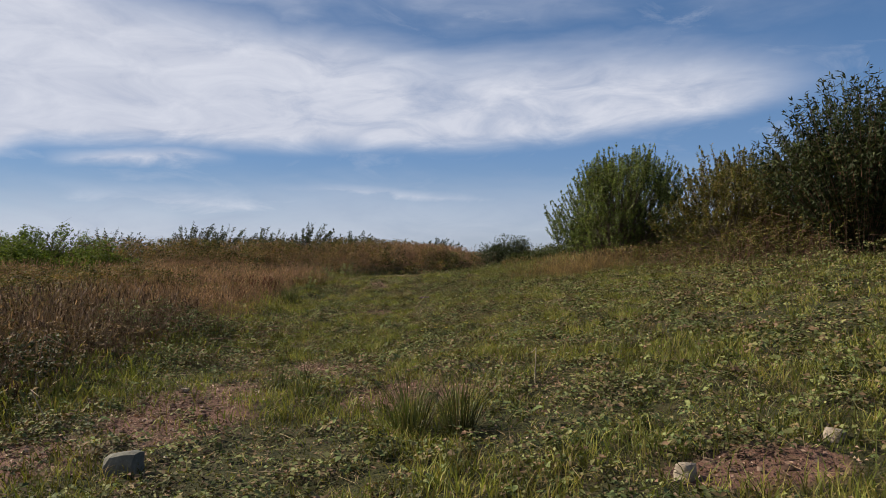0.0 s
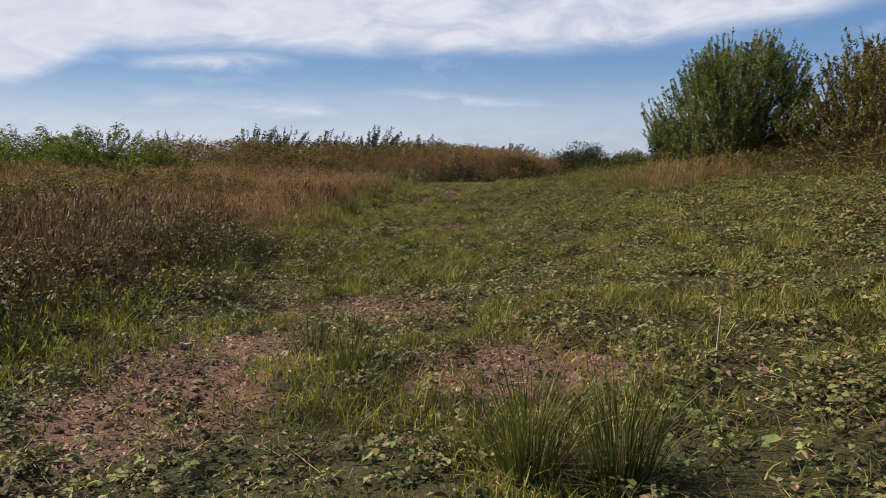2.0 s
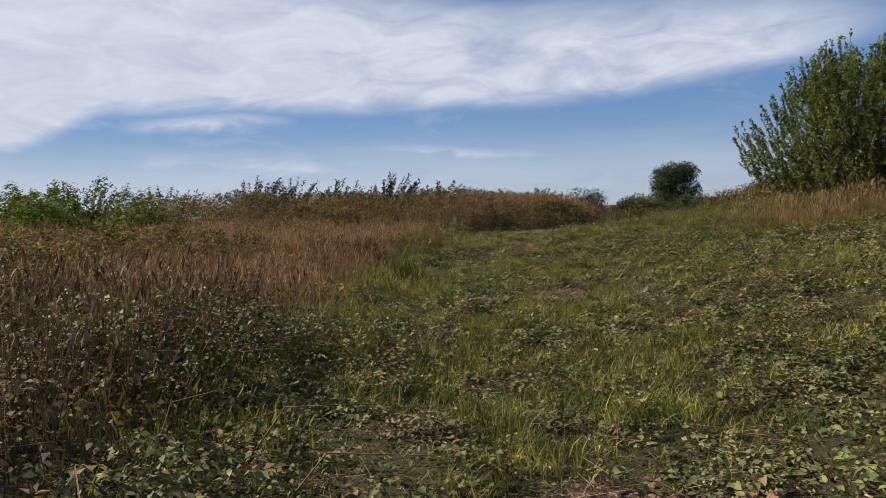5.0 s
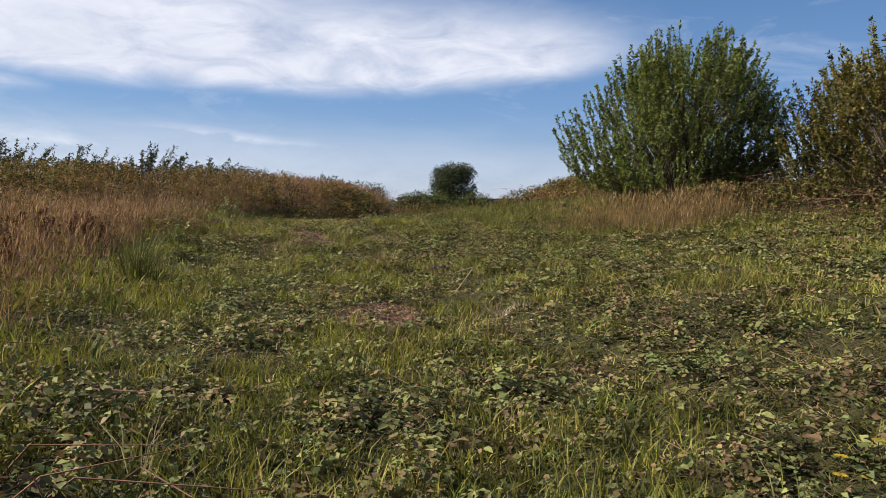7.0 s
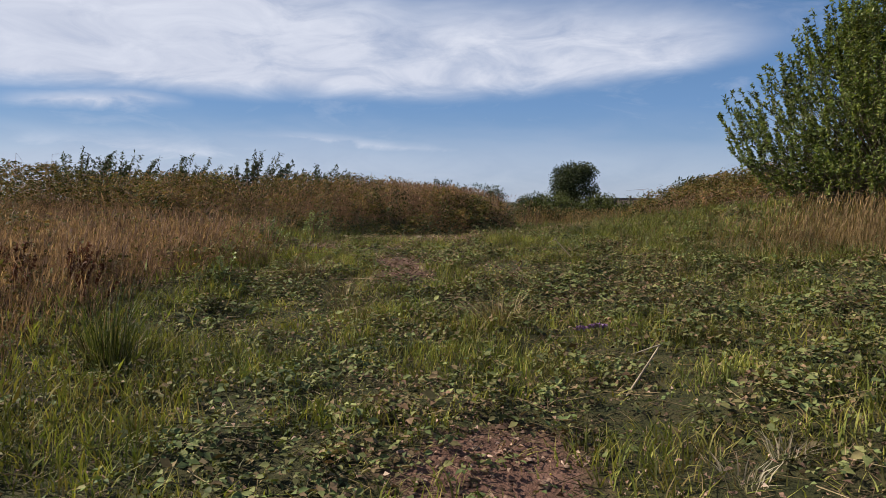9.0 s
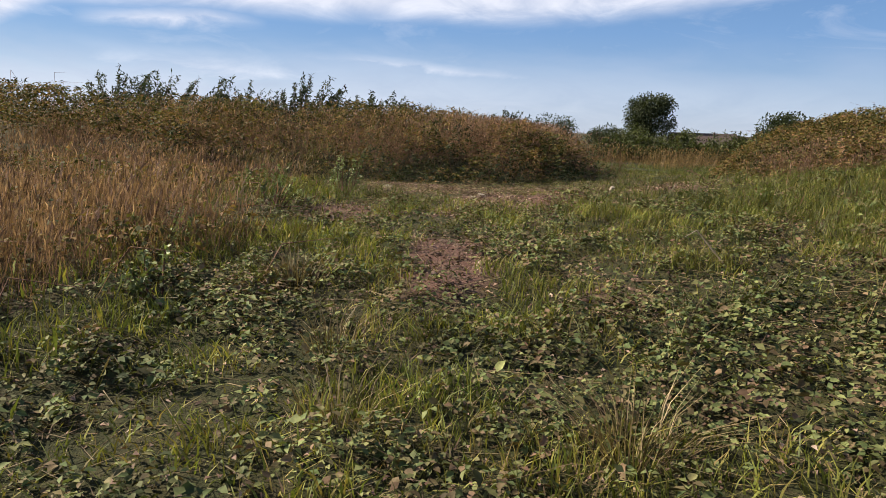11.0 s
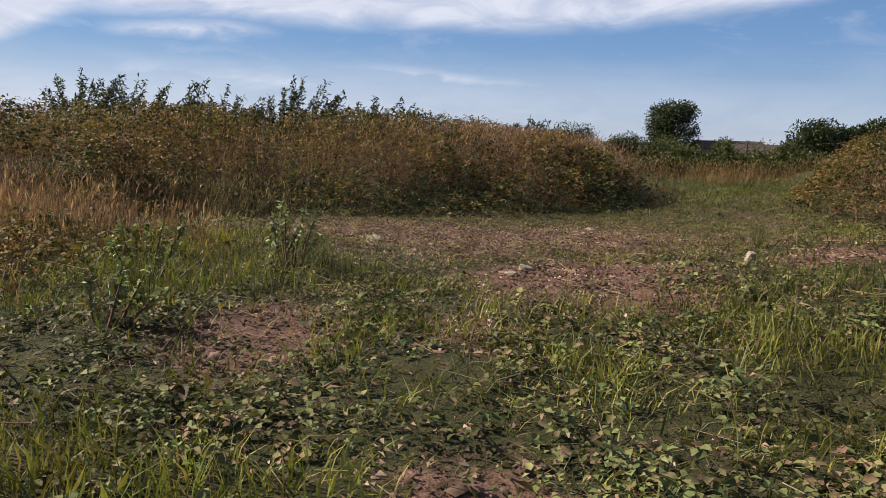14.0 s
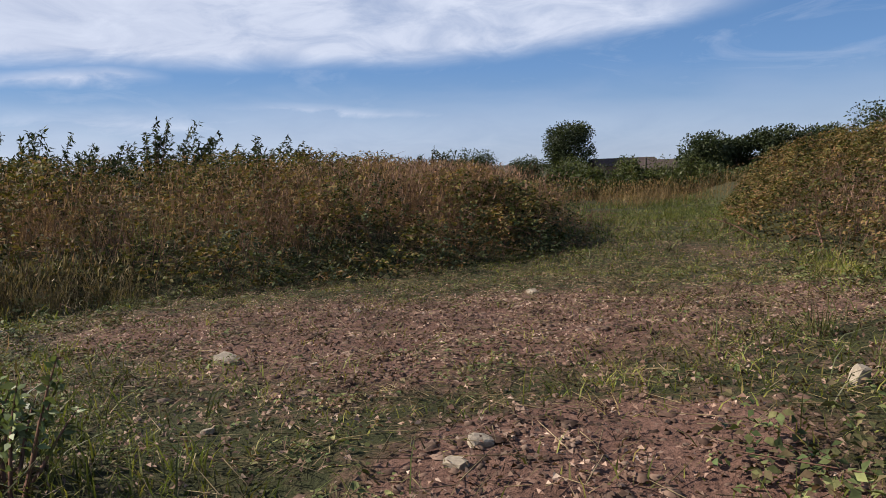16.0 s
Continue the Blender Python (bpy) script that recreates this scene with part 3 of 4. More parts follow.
def lush_grass():
    def keep(x, y):
        a = np.exp(-(((x - 2.6) / 2.4) ** 2 + ((y - 24.2) / 3.4) ** 2)) + 0.5 * np.exp(-(((x - 3.5) / 2) ** 2 + ((y - 4.5) / 2.0) ** 2))
        a = a + 0.6 * np.exp(-(((x + 1.7) / 1.0) ** 2 + ((y - 12.0) / 0.9) ** 2)) + 0.5 * np.exp(-(((x + 4.2) / 0.9) ** 2 + ((y - 28.0) / 0.8) ** 2)) + 0.6 * np.exp(-(((x + 3.9) / 0.8) ** 2 + ((y - 26.6) / 0.8) ** 2)) + 0.4 * np.exp(-(((x + 2.2) / 0.6) ** 2 + ((y - 25.2) / 0.7) ** 2))
        return np.clip(a * 1.3, 0, 1) * open_field(x, y) * smooth(0.3, 0.6, fbm(x, y, 1.2, 47)) * (1 - bareness(x, y))
    x, y = scatter(-6.5, 9, 2, 31, 460, keep)
    x2, y2 = scatter(-6.5, -1.5, 23.2, 29.5, 220, lambda x, y: smooth(1.15, 0.5, np.hypot((x + 4.0) / 1.5, (y - 25.5) / 1.7)) * smooth(0.30, 0.55, fbm(x, y, 1.3, 49)) * (1 - bareness(x, y)))
    x, y = np.concatenate([x, x2]), np.concatenate([y, y2])
    n = len(x)
    c = np.stack([x, y, land(x, y) - 0.01], 1)
    h = rng.uniform(0.08, 0.24, n)
    thing("lush_grass", [blade_verts(c, h, rng.normal(0, 0.11, (n, 2)) * 1.2, rng.uniform(0.005, 0.01, n))], M_LUSH,
          "longer fresh green grass in loose tufts", "grass", kind="stuff")


def dead_litter():
    def keep(x, y):
        return nearness(x, y) * open_field(x, y) * (0.15 + 0.12 * worn(x, y) + 0.73 * np.clip(bareness(x, y) * 1.6, 0, 1) * (0.35 + 0.65 * smooth(0.4, 0.6, fbm(x, y, 1.5, 59))))
    x, y = scatter(-8, 9, 2, 44, 560, keep)
    n = len(x)
    c = np.stack([x, y, land(x, y) + rng.uniform(0.006, 0.04, n)], 1)
    d = heading(n)
    d[:, 2] = rng.normal(0, 0.25, n)
    thing("dead_leaves", [leaf_verts(c, d, upward(n, 0.5), rng.uniform(0.016, 0.046, n), rng.uniform(0.010, 0.028, n), 0.4, False)], M_LITTER,
          "dry brown and grey fallen leaves lying on the soil", "leaf litter", kind="stuff")
    x, y = scatter(-8, 9, 2, 40, 55, lambda x, y: nearness(x, y) * open_field(x, y) * (0.3 + 0.7 * fbm(x, y, 0.7, 55)))
    n = len(x)
    p = np.stack([x, y, land(x, y) + rng.uniform(0.01, 0.06, n)], 1)
    d = heading(n) * rng.uniform(0.06, 0.32, n)[:, None]
    d[:, 2] = rng.normal(0, 0.03, n)
    thing("dry_stems", [tube_verts(p, p + d, np.full(n, 0.0028), np.full(n, 0.0014))], M_STRAW, "pale dry grass stems and thin twigs lying flat", "plant litter", kind="stuff")


def stone_chips():
    def keep(x, y):
        b = bareness(x, y)
        return np.clip(b * b * 1.5, 0, 1) * nearness(x, y)
    x, y = scatter(-7, 6, 3, 36, 190, keep)
    n = len(x)
    c = np.stack([x, y, land(x, y) + 0.004], 1)
    s = rng.uniform(0.006, 0.022, n) * rng.choice([1, 1, 1, 1, 1.9], n)
    a = heading(n)
    b = np.stack([-a[:, 1], a[:, 0], np.zeros(n)], 1)
    u = np.array([[0, 0, 1.0]])
    q = [c + (a * sx * rng.uniform(0.6, 1.2, n)[:, None] + b * sy * rng.uniform(0.4, 0.9, n)[:, None]) * s[:, None] for sx, sy in ((-1, -1), (1, -1), (1, 1), (-1, 1))]
    top_ = [p + u * (s * rng.uniform(0.15, 0.5, n))[:, None] - (p - c) * 0.3 for p in q]
    v = np.stack(q + top_, 1).reshape(-1, 3)
    thing("stone_chips", [(v, repeat_faces(n, 8, [[4, 5, 6, 7], [0, 1, 5, 4], [1, 2, 6, 5], [2, 3, 7, 6], [3, 0, 4, 7]]))], M_CHIP,
          "small reddish and pale stone chips on bare soil", "gravel", kind="stuff")


# ---------------------------------------------------------------- tall dry grass
def tall_grass(name, x0, x1, y0, y1, per_m2, keep, hmin, hmax, mat, label, wide=1.0, bend=0.16):
    x, y = scatter(x0, x1, y0, y1, per_m2, keep)
    n = len(x)
    c = np.stack([x, y, land(x, y) - 0.02], 1)
    h = rng.uniform(hmin, hmax, n) * (0.75 + 0.5 * fbm(x, y, 0.6, 61))
    lean = rng.normal(0, bend, (n, 2)) * h[:, None] + np.array([[0.14, -0.05]]) * h[:, None]
    w = rng.uniform(0.003, 0.006, n) * wide
    chunks = [blade_verts(c, h, lean, w, False)]
    k = rng.random(n) < 0.7
    l3 = np.concatenate([lean, np.zeros((n, 1))], 1)
    tip = c + np.array([[0, 0, 1.0]]) * h[:, None] + l3
    d = unit(l3 * 0.9 + np.array([[0, 0, 1.0]]) * h[:, None])
    m = k.sum()
    chunks.append(leaf_verts(tip[k] - d[k] * 0.09, d[k], heading(m), rng.uniform(0.06, 0.15, m), rng.uniform(0.007, 0.016, m) * wide, 0.3, False))
    k = rng.random(n) < 0.5
    m = k.sum()
    chunks.append(blade_verts(c[k] + rng.normal(0, 0.02, (m, 3)), h[k] * rng.uniform(0.25, 0.6, m), rng.normal(0, 0.14, (m, 2)), w[k] * 1.5, False))
    return thing(name, chunks, mat, label, "grass", kind="stuff")


def dry_fields():
    tall_grass("reddish_tall_grass", -13, -2.4, 14.0, 34, 620,
               lambda x, y: smooth(-0.2, 0.9, rough(x, y)) * smooth(7.5, 3.0, rough(x, y)) * smooth(13.5, 16.5, y) * smooth(0.28 + 0.17 * smooth(21.5, 24.5, y), 0.54 + 0.07 * smooth(21.5, 24.5, y), fbm(x, y, 0.55, 63)) * smooth(33.5, 29, y),
               0.24, 0.55, M_RED, "tall reddish dry grass with feathery seed heads", 0.95, 0.22)
    tall_grass("tan_tall_grass", -18, -3.0, 3, 36, 300,
               lambda x, y: smooth(0.0, 1.2, rough(x, y)) * smooth(0.36, 0.60, fbm(x, y, 0.45, 67)) * smooth(1.5, -0.5, mound(x, y)) * (0.4 + 0.35 * smooth(-5.5, -8, x) * smooth(20, 26, y)) * (1 - 0.8 * smooth(23, 25, y) * smooth(-6.0, -5.0, x)),
               0.35, 0.8, M_RED, "tall reddish tan dry grass mixed through brambles", 1.2, 0.30)
    tall_grass("brown_weed_stems", -10, -3.4, 3.5, 15, 240,
               lambda x, y: smooth(0.0, 0.9, rough(x, y)) * smooth(0.34, 0.56, fbm(x, y, 0.6, 77)) * smooth(15, 12.5, y),
               0.4, 0.9, M_DEAD, "withered brown weed stems massed in the rough", 1.7, 0.28)
    tall_grass("mound_dry_grass", -16, 3.8, 31, 50, 500,
               lambda x, y: smooth(-0.3, 1.2, mound(x, y)) * smooth(0.38, 0.60, fbm(x, y, 0.5, 69)) * (0.3 + 0.7 * smooth(-5, -1, x)) * smooth(50, 42, y) * smooth(0.4, 2.0, mound(x, y)),
               0.55, 1.12, M_RED, "tan and pinkish dry grass standing along the mound", 1.7, 0.24)
    tall_grass("bush_foot_grass", 0.4, 9, 17.6, 25, 700,
               lambda x, y: np.clip(np.exp(-((((x - 3.6) - 0.10 * (y - 21)) / 1.8) ** 2 + ((y - 21.6) / 1.3) ** 2) * 1.2) * 1.2, 0, 1) * smooth(0.38, 0.60, fbm(x, y, 0.8, 71)),
               0.26, 0.62, M_DRY, "tan dry grass at the foot of the willow bush", 1.0, 0.2)
    tall_grass("bank_foot_grass", 4.0, 14, 25.5, 46, 240,
               lambda x, y: (np.clip(np.exp(-(((x - 7.6) / 1.8) ** 2 + ((y - 31.5) / 2.4) ** 2)) * 1.3, 0, 1) + 0.55 * smooth(0.3, 1.2, inside(BANK, x, y))) * smooth(0.36, 0.6, fbm(x, y, 0.6, 73)),
               0.45, 0.85, M_RED, "reddish tan dry grass along the bramble bank", 1.5, 0.25)
    tall_grass("pale_tuft_grass", -9.5, -4.2, 30.0, 34.2, 420,
               lambda x, y: smooth(1.1, 0.4, np.hypot((x + 6.7) / 1.9, (y - 32.0 - 0.55 * (x + 6.4)) / 0.7)), 0.35, 0.7, M_STRAW, "pale straw-coloured grass leaning at the mound foot", 1.4, 0.3)
    tall_grass("track_end_grass", 4.5, 17, 50, 58, 70,
               lambda x, y: smooth(0.36, 0.6, fbm(x, y, 0.5, 78)) * smooth(50, 55, y), 0.4, 0.95, M_DRY, "tan dry grass where the track meets the scrub", 3.0, 0.22)
    tall_grass("verge_grass", -6, -2.4, 3, 31, 260,
               lambda x, y: smooth(-0.9, 0.1, rough(x, y)) * smooth(1.6, 0.4, rough(x, y)) * smooth(0.35, 0.6, fbm(x, y, 0.9, 75)),
               0.10, 0.28, M_GRASS, "half-long green and straw grass at the rough edge", 1.3, 0.35)


# ---------------------------------------------------------------- brambles
def bramble(name, x0, x1, y0, y1, per_m2, keep, height, mat, label, leaf=0.06, canes=2.0, lumps=0.8, seed=0, open_=0.0):
    """A thicket: leaves spread on a lumpy skin over the ground, with arching canes."""
    x, y = scatter(x0, x1, y0, y1, per_m2, keep)
    n = len(x)
    lump = hummock(x, y, seed)
    k_ = rng.random(n) < 0.25 + 0.75 * lump
    x, y, lump = x[k_], y[k_], lump[k_]
    n = len(x)
    skin = height(x, y) * (0.22 + 1.0 * lump)
    z = land(x, y) + skin * (1 - rng.random(n) ** 2.0 * (0.6 + open_)) + rng.normal(0, 0.04, n)
    c, h = np.stack([x, y, z], 1), heading(n)
    size = rng.uniform(0.7, 1.25, n) * leaf
    up_ = upward(n, 0.6)
    chunks = []
    for turn, k in ((-1.1, 0.85), (0, 1.0), (1.1, 0.85)):
        ct, st = math.cos(turn), math.sin(turn)
        d = np.stack([h[:, 0] * ct - h[:, 1] * st, h[:, 0] * st + h[:, 1] * ct, rng.normal(-0.15, 0.4, n)], 1)
        chunks.append(leaf_verts(c + d * leaf * 0.2, d, up_, size * k, size * k * 0.64, 0.15, False))
    ob = thing(name, chunks, mat, label, "brambles", kind="stuff")
    m = int((x1 - x0) * (y1 - y0) * canes)
    if m:
        cx, cy = rng.uniform(x0, x1, m), rng.uniform(y0, y1, m)
        kk = rng.random(m) < keep(cx, cy) * 1.2
        cx, cy = cx[kk], cy[kk]
        m = len(cx)
        hh = height(cx, cy) * (0.35 + 1.0 * hummock(cx, cy, seed))
        p0 = np.stack([cx, cy, land(cx, cy)], 1)
        hd = heading(m) * rng.uniform(0.2, 0.7, m)[:, None]
        p1 = p0 + hd * 0.4 + np.array([[0, 0, 1.0]]) * (hh * rng.uniform(0.75, 1.05, m))[:, None]
        p2 = p1 + hd * 0.9 + np.array([[0, 0, 1.0]]) * (hh * rng.uniform(-0.25, 0.12, m))[:, None]
        r = np.full(m, 0.005)
        piece("canes", [tube_verts(p0, p1, r, r * 0.8), tube_verts(p1, p2, r * 0.8, r * 0.4)], M_CANE, ob, "thin arching brown canes")
    return ob


def brambles():
    bramble("mound_brambles", -20, 3.2, 29.5, 50, 290,
            lambda x, y: smooth(-0.35, 0.25, mound(x, y)) * (0.2 + 0.8 * smooth(8, 2, mound(x, y))) * (0.6 + 0.4 * smooth(0.3, 0.5, fbm(x, y, 0.7, 91))),
            lambda x, y: 1.0 * (1 - 0.35 * smooth(-3, 2.5, x)) * smooth(-0.6, 1.0, mound(x, y)) + 0.08, M_BRAMBLE,
            "dense bramble thicket in green, olive and rust over the mound", 0.085, 4.0, 0.7)
    # undergrowth in the dark leaf colour, standing in for shadow along the mound base
    bramble("mound_foot_shade_growth", -9, 3.6, 30, 44, 330,
            lambda x, y: smooth(-0.9, -0.2, mound(x, y)) * smooth(1.6, 0.5, mound(x, y)) * smooth(0.38, 0.55, fbm(x, y, 0.8, 101)),
            lambda x, y: 0.15 + 0.75 * smooth(-0.8, 0.5, mound(x, y)), M_SHRUB, "leafy undergrowth at the foot of the mound, coloured dark for the shade there", 0.065, 6, 0.9, 9)
    bramble("soil_edge_brambles", -1.3, 1.0, 24.6, 26.6, 420,
            lambda x, y: smooth(1.1, 0.6, np.hypot((x + 0.32) / 0.55, (y - 25.55) / 0.6)), lambda x, y: 0.22 + 0 * x, M_COVER,
            "dark low brambles at the edge of the bare soil", 0.05, 5, 1.0, 10)
    bramble("rough_brambles", -15, -3.0, 2, 32, 270,
            lambda x, y: smooth(-0.3, 0.5, rough(x, y)) * smooth(0.8, -0.6, mound(x, y)) * (0.15 + 0.30 * smooth(15, 12, y) + (0.85 - 0.30 * smooth(15, 12, y)) * smooth(0.44 - 0.08 * smooth(17, 21, y), 0.58 - 0.06 * smooth(17, 21, y), fbm(x, y, 0.6, 93))) + 0.25 * smooth(4, 7, rough(x, y)) * smooth(0.8, -0.6, mound(x, y)),
            lambda x, y: 0.25 + 0.35 * smooth(0.3, 4, rough(x, y)), M_BRAMBLE,
            "brambles with browning leaves scattered through the rough grass", 0.065, 2.5, 0.8, 1)
    bramble("withered_growth", -10, -3.8, 3.5, 14.5, 330,
            lambda x, y: smooth(0.1, 0.9, rough(x, y)) * (0.3 + 0.7 * smooth(0.36, 0.54, fbm(x, y, 0.8, 95))) * smooth(14.5, 12.5, y),
            lambda x, y: 0.35 + 0.35 * smooth(0.3, 2.5, rough(x, y)), M_WITHER,
            "withered brown and olive weed growth with curled leaves", 0.05, 9, 0.9, 12)
    bramble("dark_bramble_clump", -6.6, -2.8, 9.0, 14.6, 420,
            lambda x, y: smooth(1.1, 0.7, np.hypot((x + 4.9) / 1.15, (y - 12.2) / 1.9)) + 0.5 * smooth(1.1, 0.6, np.hypot((x + 3.5) / 0.8, (y - 13.2) / 1.1)) + 0.8 * smooth(1.1, 0.6, np.hypot((x + 3.6) / 0.6, (y - 9.6) / 0.6)),
            lambda x, y: 0.2 + 0.35 * smooth(1.1, 0.4, np.hypot((x + 4.9) / 1.15, (y - 12.2) / 1.9)), M_COVER,
            "dark bramble clump spilling on to the field edge", 0.05, 8, 1.1, 2)
    bramble("edge_bramble_clump", -6.4, -3.2, 4.2, 9.2, 560,
            lambda x, y: smooth(1.1, 0.6, np.hypot((x + 4.45) / 0.6, (y - 7.5) / 0.9)) + smooth(1.1, 0.6, np.hypot((x + 3.7) / 0.5, (y - 8.8) / 0.5)),
            lambda x, y: 0.5 + 0 * x, M_SHRUB, "dark leafy bramble hollow beside the field", 0.05, 6, 1.2, 3)
    bramble("bank_brambles", 4.3, 14, 29, 48, 260,
            lambda x, y: smooth(-0.3, 0.4, inside(BANK, x, y)) * (0.4 + 0.6 * smooth(8, 2, inside(BANK, x, y))),
            lambda x, y: 0.25 + 0.9 * smooth(-0.3, 1.6, inside(BANK, x, y)) + 0.3 * smooth(3, 7, inside(BANK, x, y)), M_BRAMBLE,
            "rounded bramble bank with ochre, rust and green leaves", 0.085, 3.0, 0.6, 4)
    bramble("field_side_brambles", 3.2, 10, 5, 21, 150,
            lambda x, y: smooth(0.40, 0.62, fbm(x, y, 0.5, 97)) * smooth(3.0, 5.0, x - 0.05 * (y - 12)),
            lambda x, y: 0.12 + 0.45 * smooth(4.5, 8, x), M_COVER, "low brambles thickening towards the hedge side", 0.05, 2.0, 0.9, 5)
    bramble("bush_foot_brambles", 5.2, 11, 16, 24, 220,
            lambda x, y: smooth(-0.8, 0.6, (x - 6.0) + 0.25 * (y - 20)), lambda x, y: 0.5 + 0.7 * smooth(6, 9, x), M_OCHRE,
            "tangled brambles with dry stems below the tall bushes", 0.055, 14, 0.9, 6)
    bramble("far_left_hedge", -27, -13, 25, 33, 420,
            lambda x, y: smooth(1.1, 0.7, np.hypot((x + 19.5) / 7.5, (y - 28.5) / 3.2)),
            lambda x, y: 1.45 + 0 * x, M_GREEN, "fresh green leafy hedge growth above the rough grass", 0.10, 2, 0.8, 7)
    bramble("track_end_growth", 2, 30, 56, 74, 30,
            lambda x, y: smooth(0.42, 0.58, fbm(x, y, 0.25, 99)) * (0.4 + 0.6 * smooth(54, 62, y)),
            lambda x, y: 0.3 + 0.7 * smooth(0.4, 0.75, fbm(x, y, 0.25, 99)), M_SCRUB, "green scrub where the track runs out", 0.16, 0.6, 0.35, 8)


# ---------------------------------------------------------------- shrubs and trees
def shoots(root, count, spread, height, lean=(0.0, 0.0), curve=0.3, base=0.12):
    """Bent stems from one root: returns their points, count x 5 x 3."""
    a = rng.uniform(0, 2 * np.pi, count)
    rad = np.sqrt(rng.random(count))
    o = np.stack([np.cos(a) * rad, np.sin(a) * rad, np.zeros(count)], 1)
    h = height * (1 - 0.45 * rad ** 2) * rng.uniform(0.72, 1.08, count)
    pts_ = []
    for s in np.linspace(0, 1, 5):
        p = np.array(root) + o * (base + spread * s ** 0.8)
        p = p + np.array([[lean[0], lean[1], 0]]) * s * s * height
        p[:, 2] += h * (s - curve * 0.25 * s ** 3)
        pts_.append(p)
    return np.stack(pts_, 1)


def stems_mesh(P, r0):
    ch = []
    for k in range(P.shape[1] - 1):
        a, b = 1 - k / P.shape[1], 1 - (k + 1) / P.shape[1]
        ch.append(tube_verts(P[:, k], P[:, k + 1], np.full(len(P), r0 * a), np.full(len(P), r0 * b)))
    return ch


def leaves_on(P, per, length, width, s0=0.25, out_=0.8, droop=0.0, fine=False):
    """Leaves set along stems P (n x 5 x 3), per stem, from the share s0 upwards."""
    n, k = len(P), P.shape[1]
    s = rng.uniform(s0, 1.0, (n, per)) * (k - 1) * 0.9999
    i = s.astype(int)
    f = (s - i)[..., None]
    rows = np.arange(n)[:, None]
    p = P[rows, i] * (1 - f) + P[rows, np.minimum(i + 1, k - 1)] * f
    t = unit(P[rows, np.minimum(i + 1, k - 1)] - P[rows, i])
    p, t = p.reshape(-1, 3), t.reshape(-1, 3)
    m = len(p)
    d = unit(t * rng.uniform(0.3, 0.9, m)[:, None] + unit(rng.normal(0, 1, (m, 3))) * out_ - np.array([[0, 0, droop]]))
    nrm = unit(rng.normal(0, 0.6, (m, 3)) + np.array([[0, 0, 0.8]]))
    return leaf_verts(p, d, nrm, length * rng.uniform(0.65, 1.2, m), width * rng.uniform(0.7, 1.2, m), 0.12, fine)


def dome_bush(name, at, rx, ry, h, count, per, mat, label, leaf=(0.085, 0.036), limbs=9, upright=0.95, lobes=(3, 5, 1.0), crown_label="", low=0.04, whip=(0.35, 0.8), skew=0.0):
    """A round bush: limbs from one root, twigs all through the dome, leafy shoots on them."""
    root = tagged(new(name), label, "bush")
    root.location = (at[0], at[1], float(land(at[0], at[1])) - 0.05)
    main = shoots((0, 0, 0), limbs, rx * 0.7, h * 0.8, curve=0.5, base=0.12)
    for j in range(limbs):
        piece("limb", stems_mesh(main[j:j + 1], 0.016 * h), M_BARK, root)
    n = count
    a, rad = rng.uniform(0, 2 * np.pi, n), rng.random(n) ** 0.38
    zc = rng.random(n)
    wob = 1 + 0.13 * np.sin(a * lobes[0] + lobes[2]) + 0.08 * np.sin(a * lobes[1] + 0.4) + 0.12 * np.sin(zc * 7 + a * 2)
    prof = np.sqrt(np.clip(1 - np.clip((zc - 0.38) / 0.66, -0.62, 1) ** 2, 0.02, 1))
    o = np.stack([np.cos(a) * rad * prof * rx * wob, np.sin(a) * rad * prof * ry * wob, low * h + zc * h * 0.80 * (1 + 0.09 * np.sin(a * 4 + lobes[2]))], 1)
    o[:, 0] += skew * (o[:, 2] - 0.35 * h)
    d = unit(np.stack([o[:, 0] / rx * 0.6, o[:, 1] / ry * 0.6, np.full(n, upright)], 1) + rng.normal(0, 0.3, (n, 3)) * (1.25 - zc[:, None]))
    L = rng.uniform(*whip, n)[:, None] * (0.55 + 0.45 * zc[:, None])
    P = np.stack([o + d * L * s + np.array([[0, 0, 1]]) * 0.08 * s * s for s in (0, 0.3, 0.6, 0.85, 1.0)], 1)
    k = rng.random(n) < 0.35
    inner = np.stack([o * np.array([[0.35, 0.35, 0.45]]), o * np.array([[0.7, 0.7, 0.78]]), o], 1)[k]
    tagged(piece("twig_mass", stems_mesh(P, 0.006) + stems_mesh(inner, 0.011), M_BARK, root, "thin branching twigs"), kind="stuff")
    tagged(piece("crown", [leaves_on(P, per, leaf[0], leaf[1], 0.0, 0.85)], mat, root, crown_label), kind="stuff")
    return root


def willow():
    dome_bush("willow_bush", (6.0, 24.7), 2.1, 2.0, 3.4, 1700, 52, M_WILLOW, "rounded green willow bush with upright leafy shoots", (0.074, 0.032), skew=0.12, crown_label="dense oval green leaves, yellowing at the flank", limbs=13)


def leafy_shrub(name, at, spread, height, count, per, mat, label, leaf=(0.11, 0.03), lean=(0.12, -0.03), droop=0.3, category="shrub", s0=0.2, curve=0.3, sink=0.1):
    root = tagged(new(name), label, category)
    root.location = (at[0], at[1], float(land(at[0], at[1])) - sink)
    P = shoots((0, 0, 0), count, spread, height, lean, curve)
    tagged(piece("stem_mass", stems_mesh(P, 0.012), M_CANE, root, "slender upright stems"), kind="stuff")
    tagged(piece("leaves", [leaves_on(P, per, leaf[0], leaf[1], s0, 0.9, droop)], mat, root), kind="stuff")
    return root


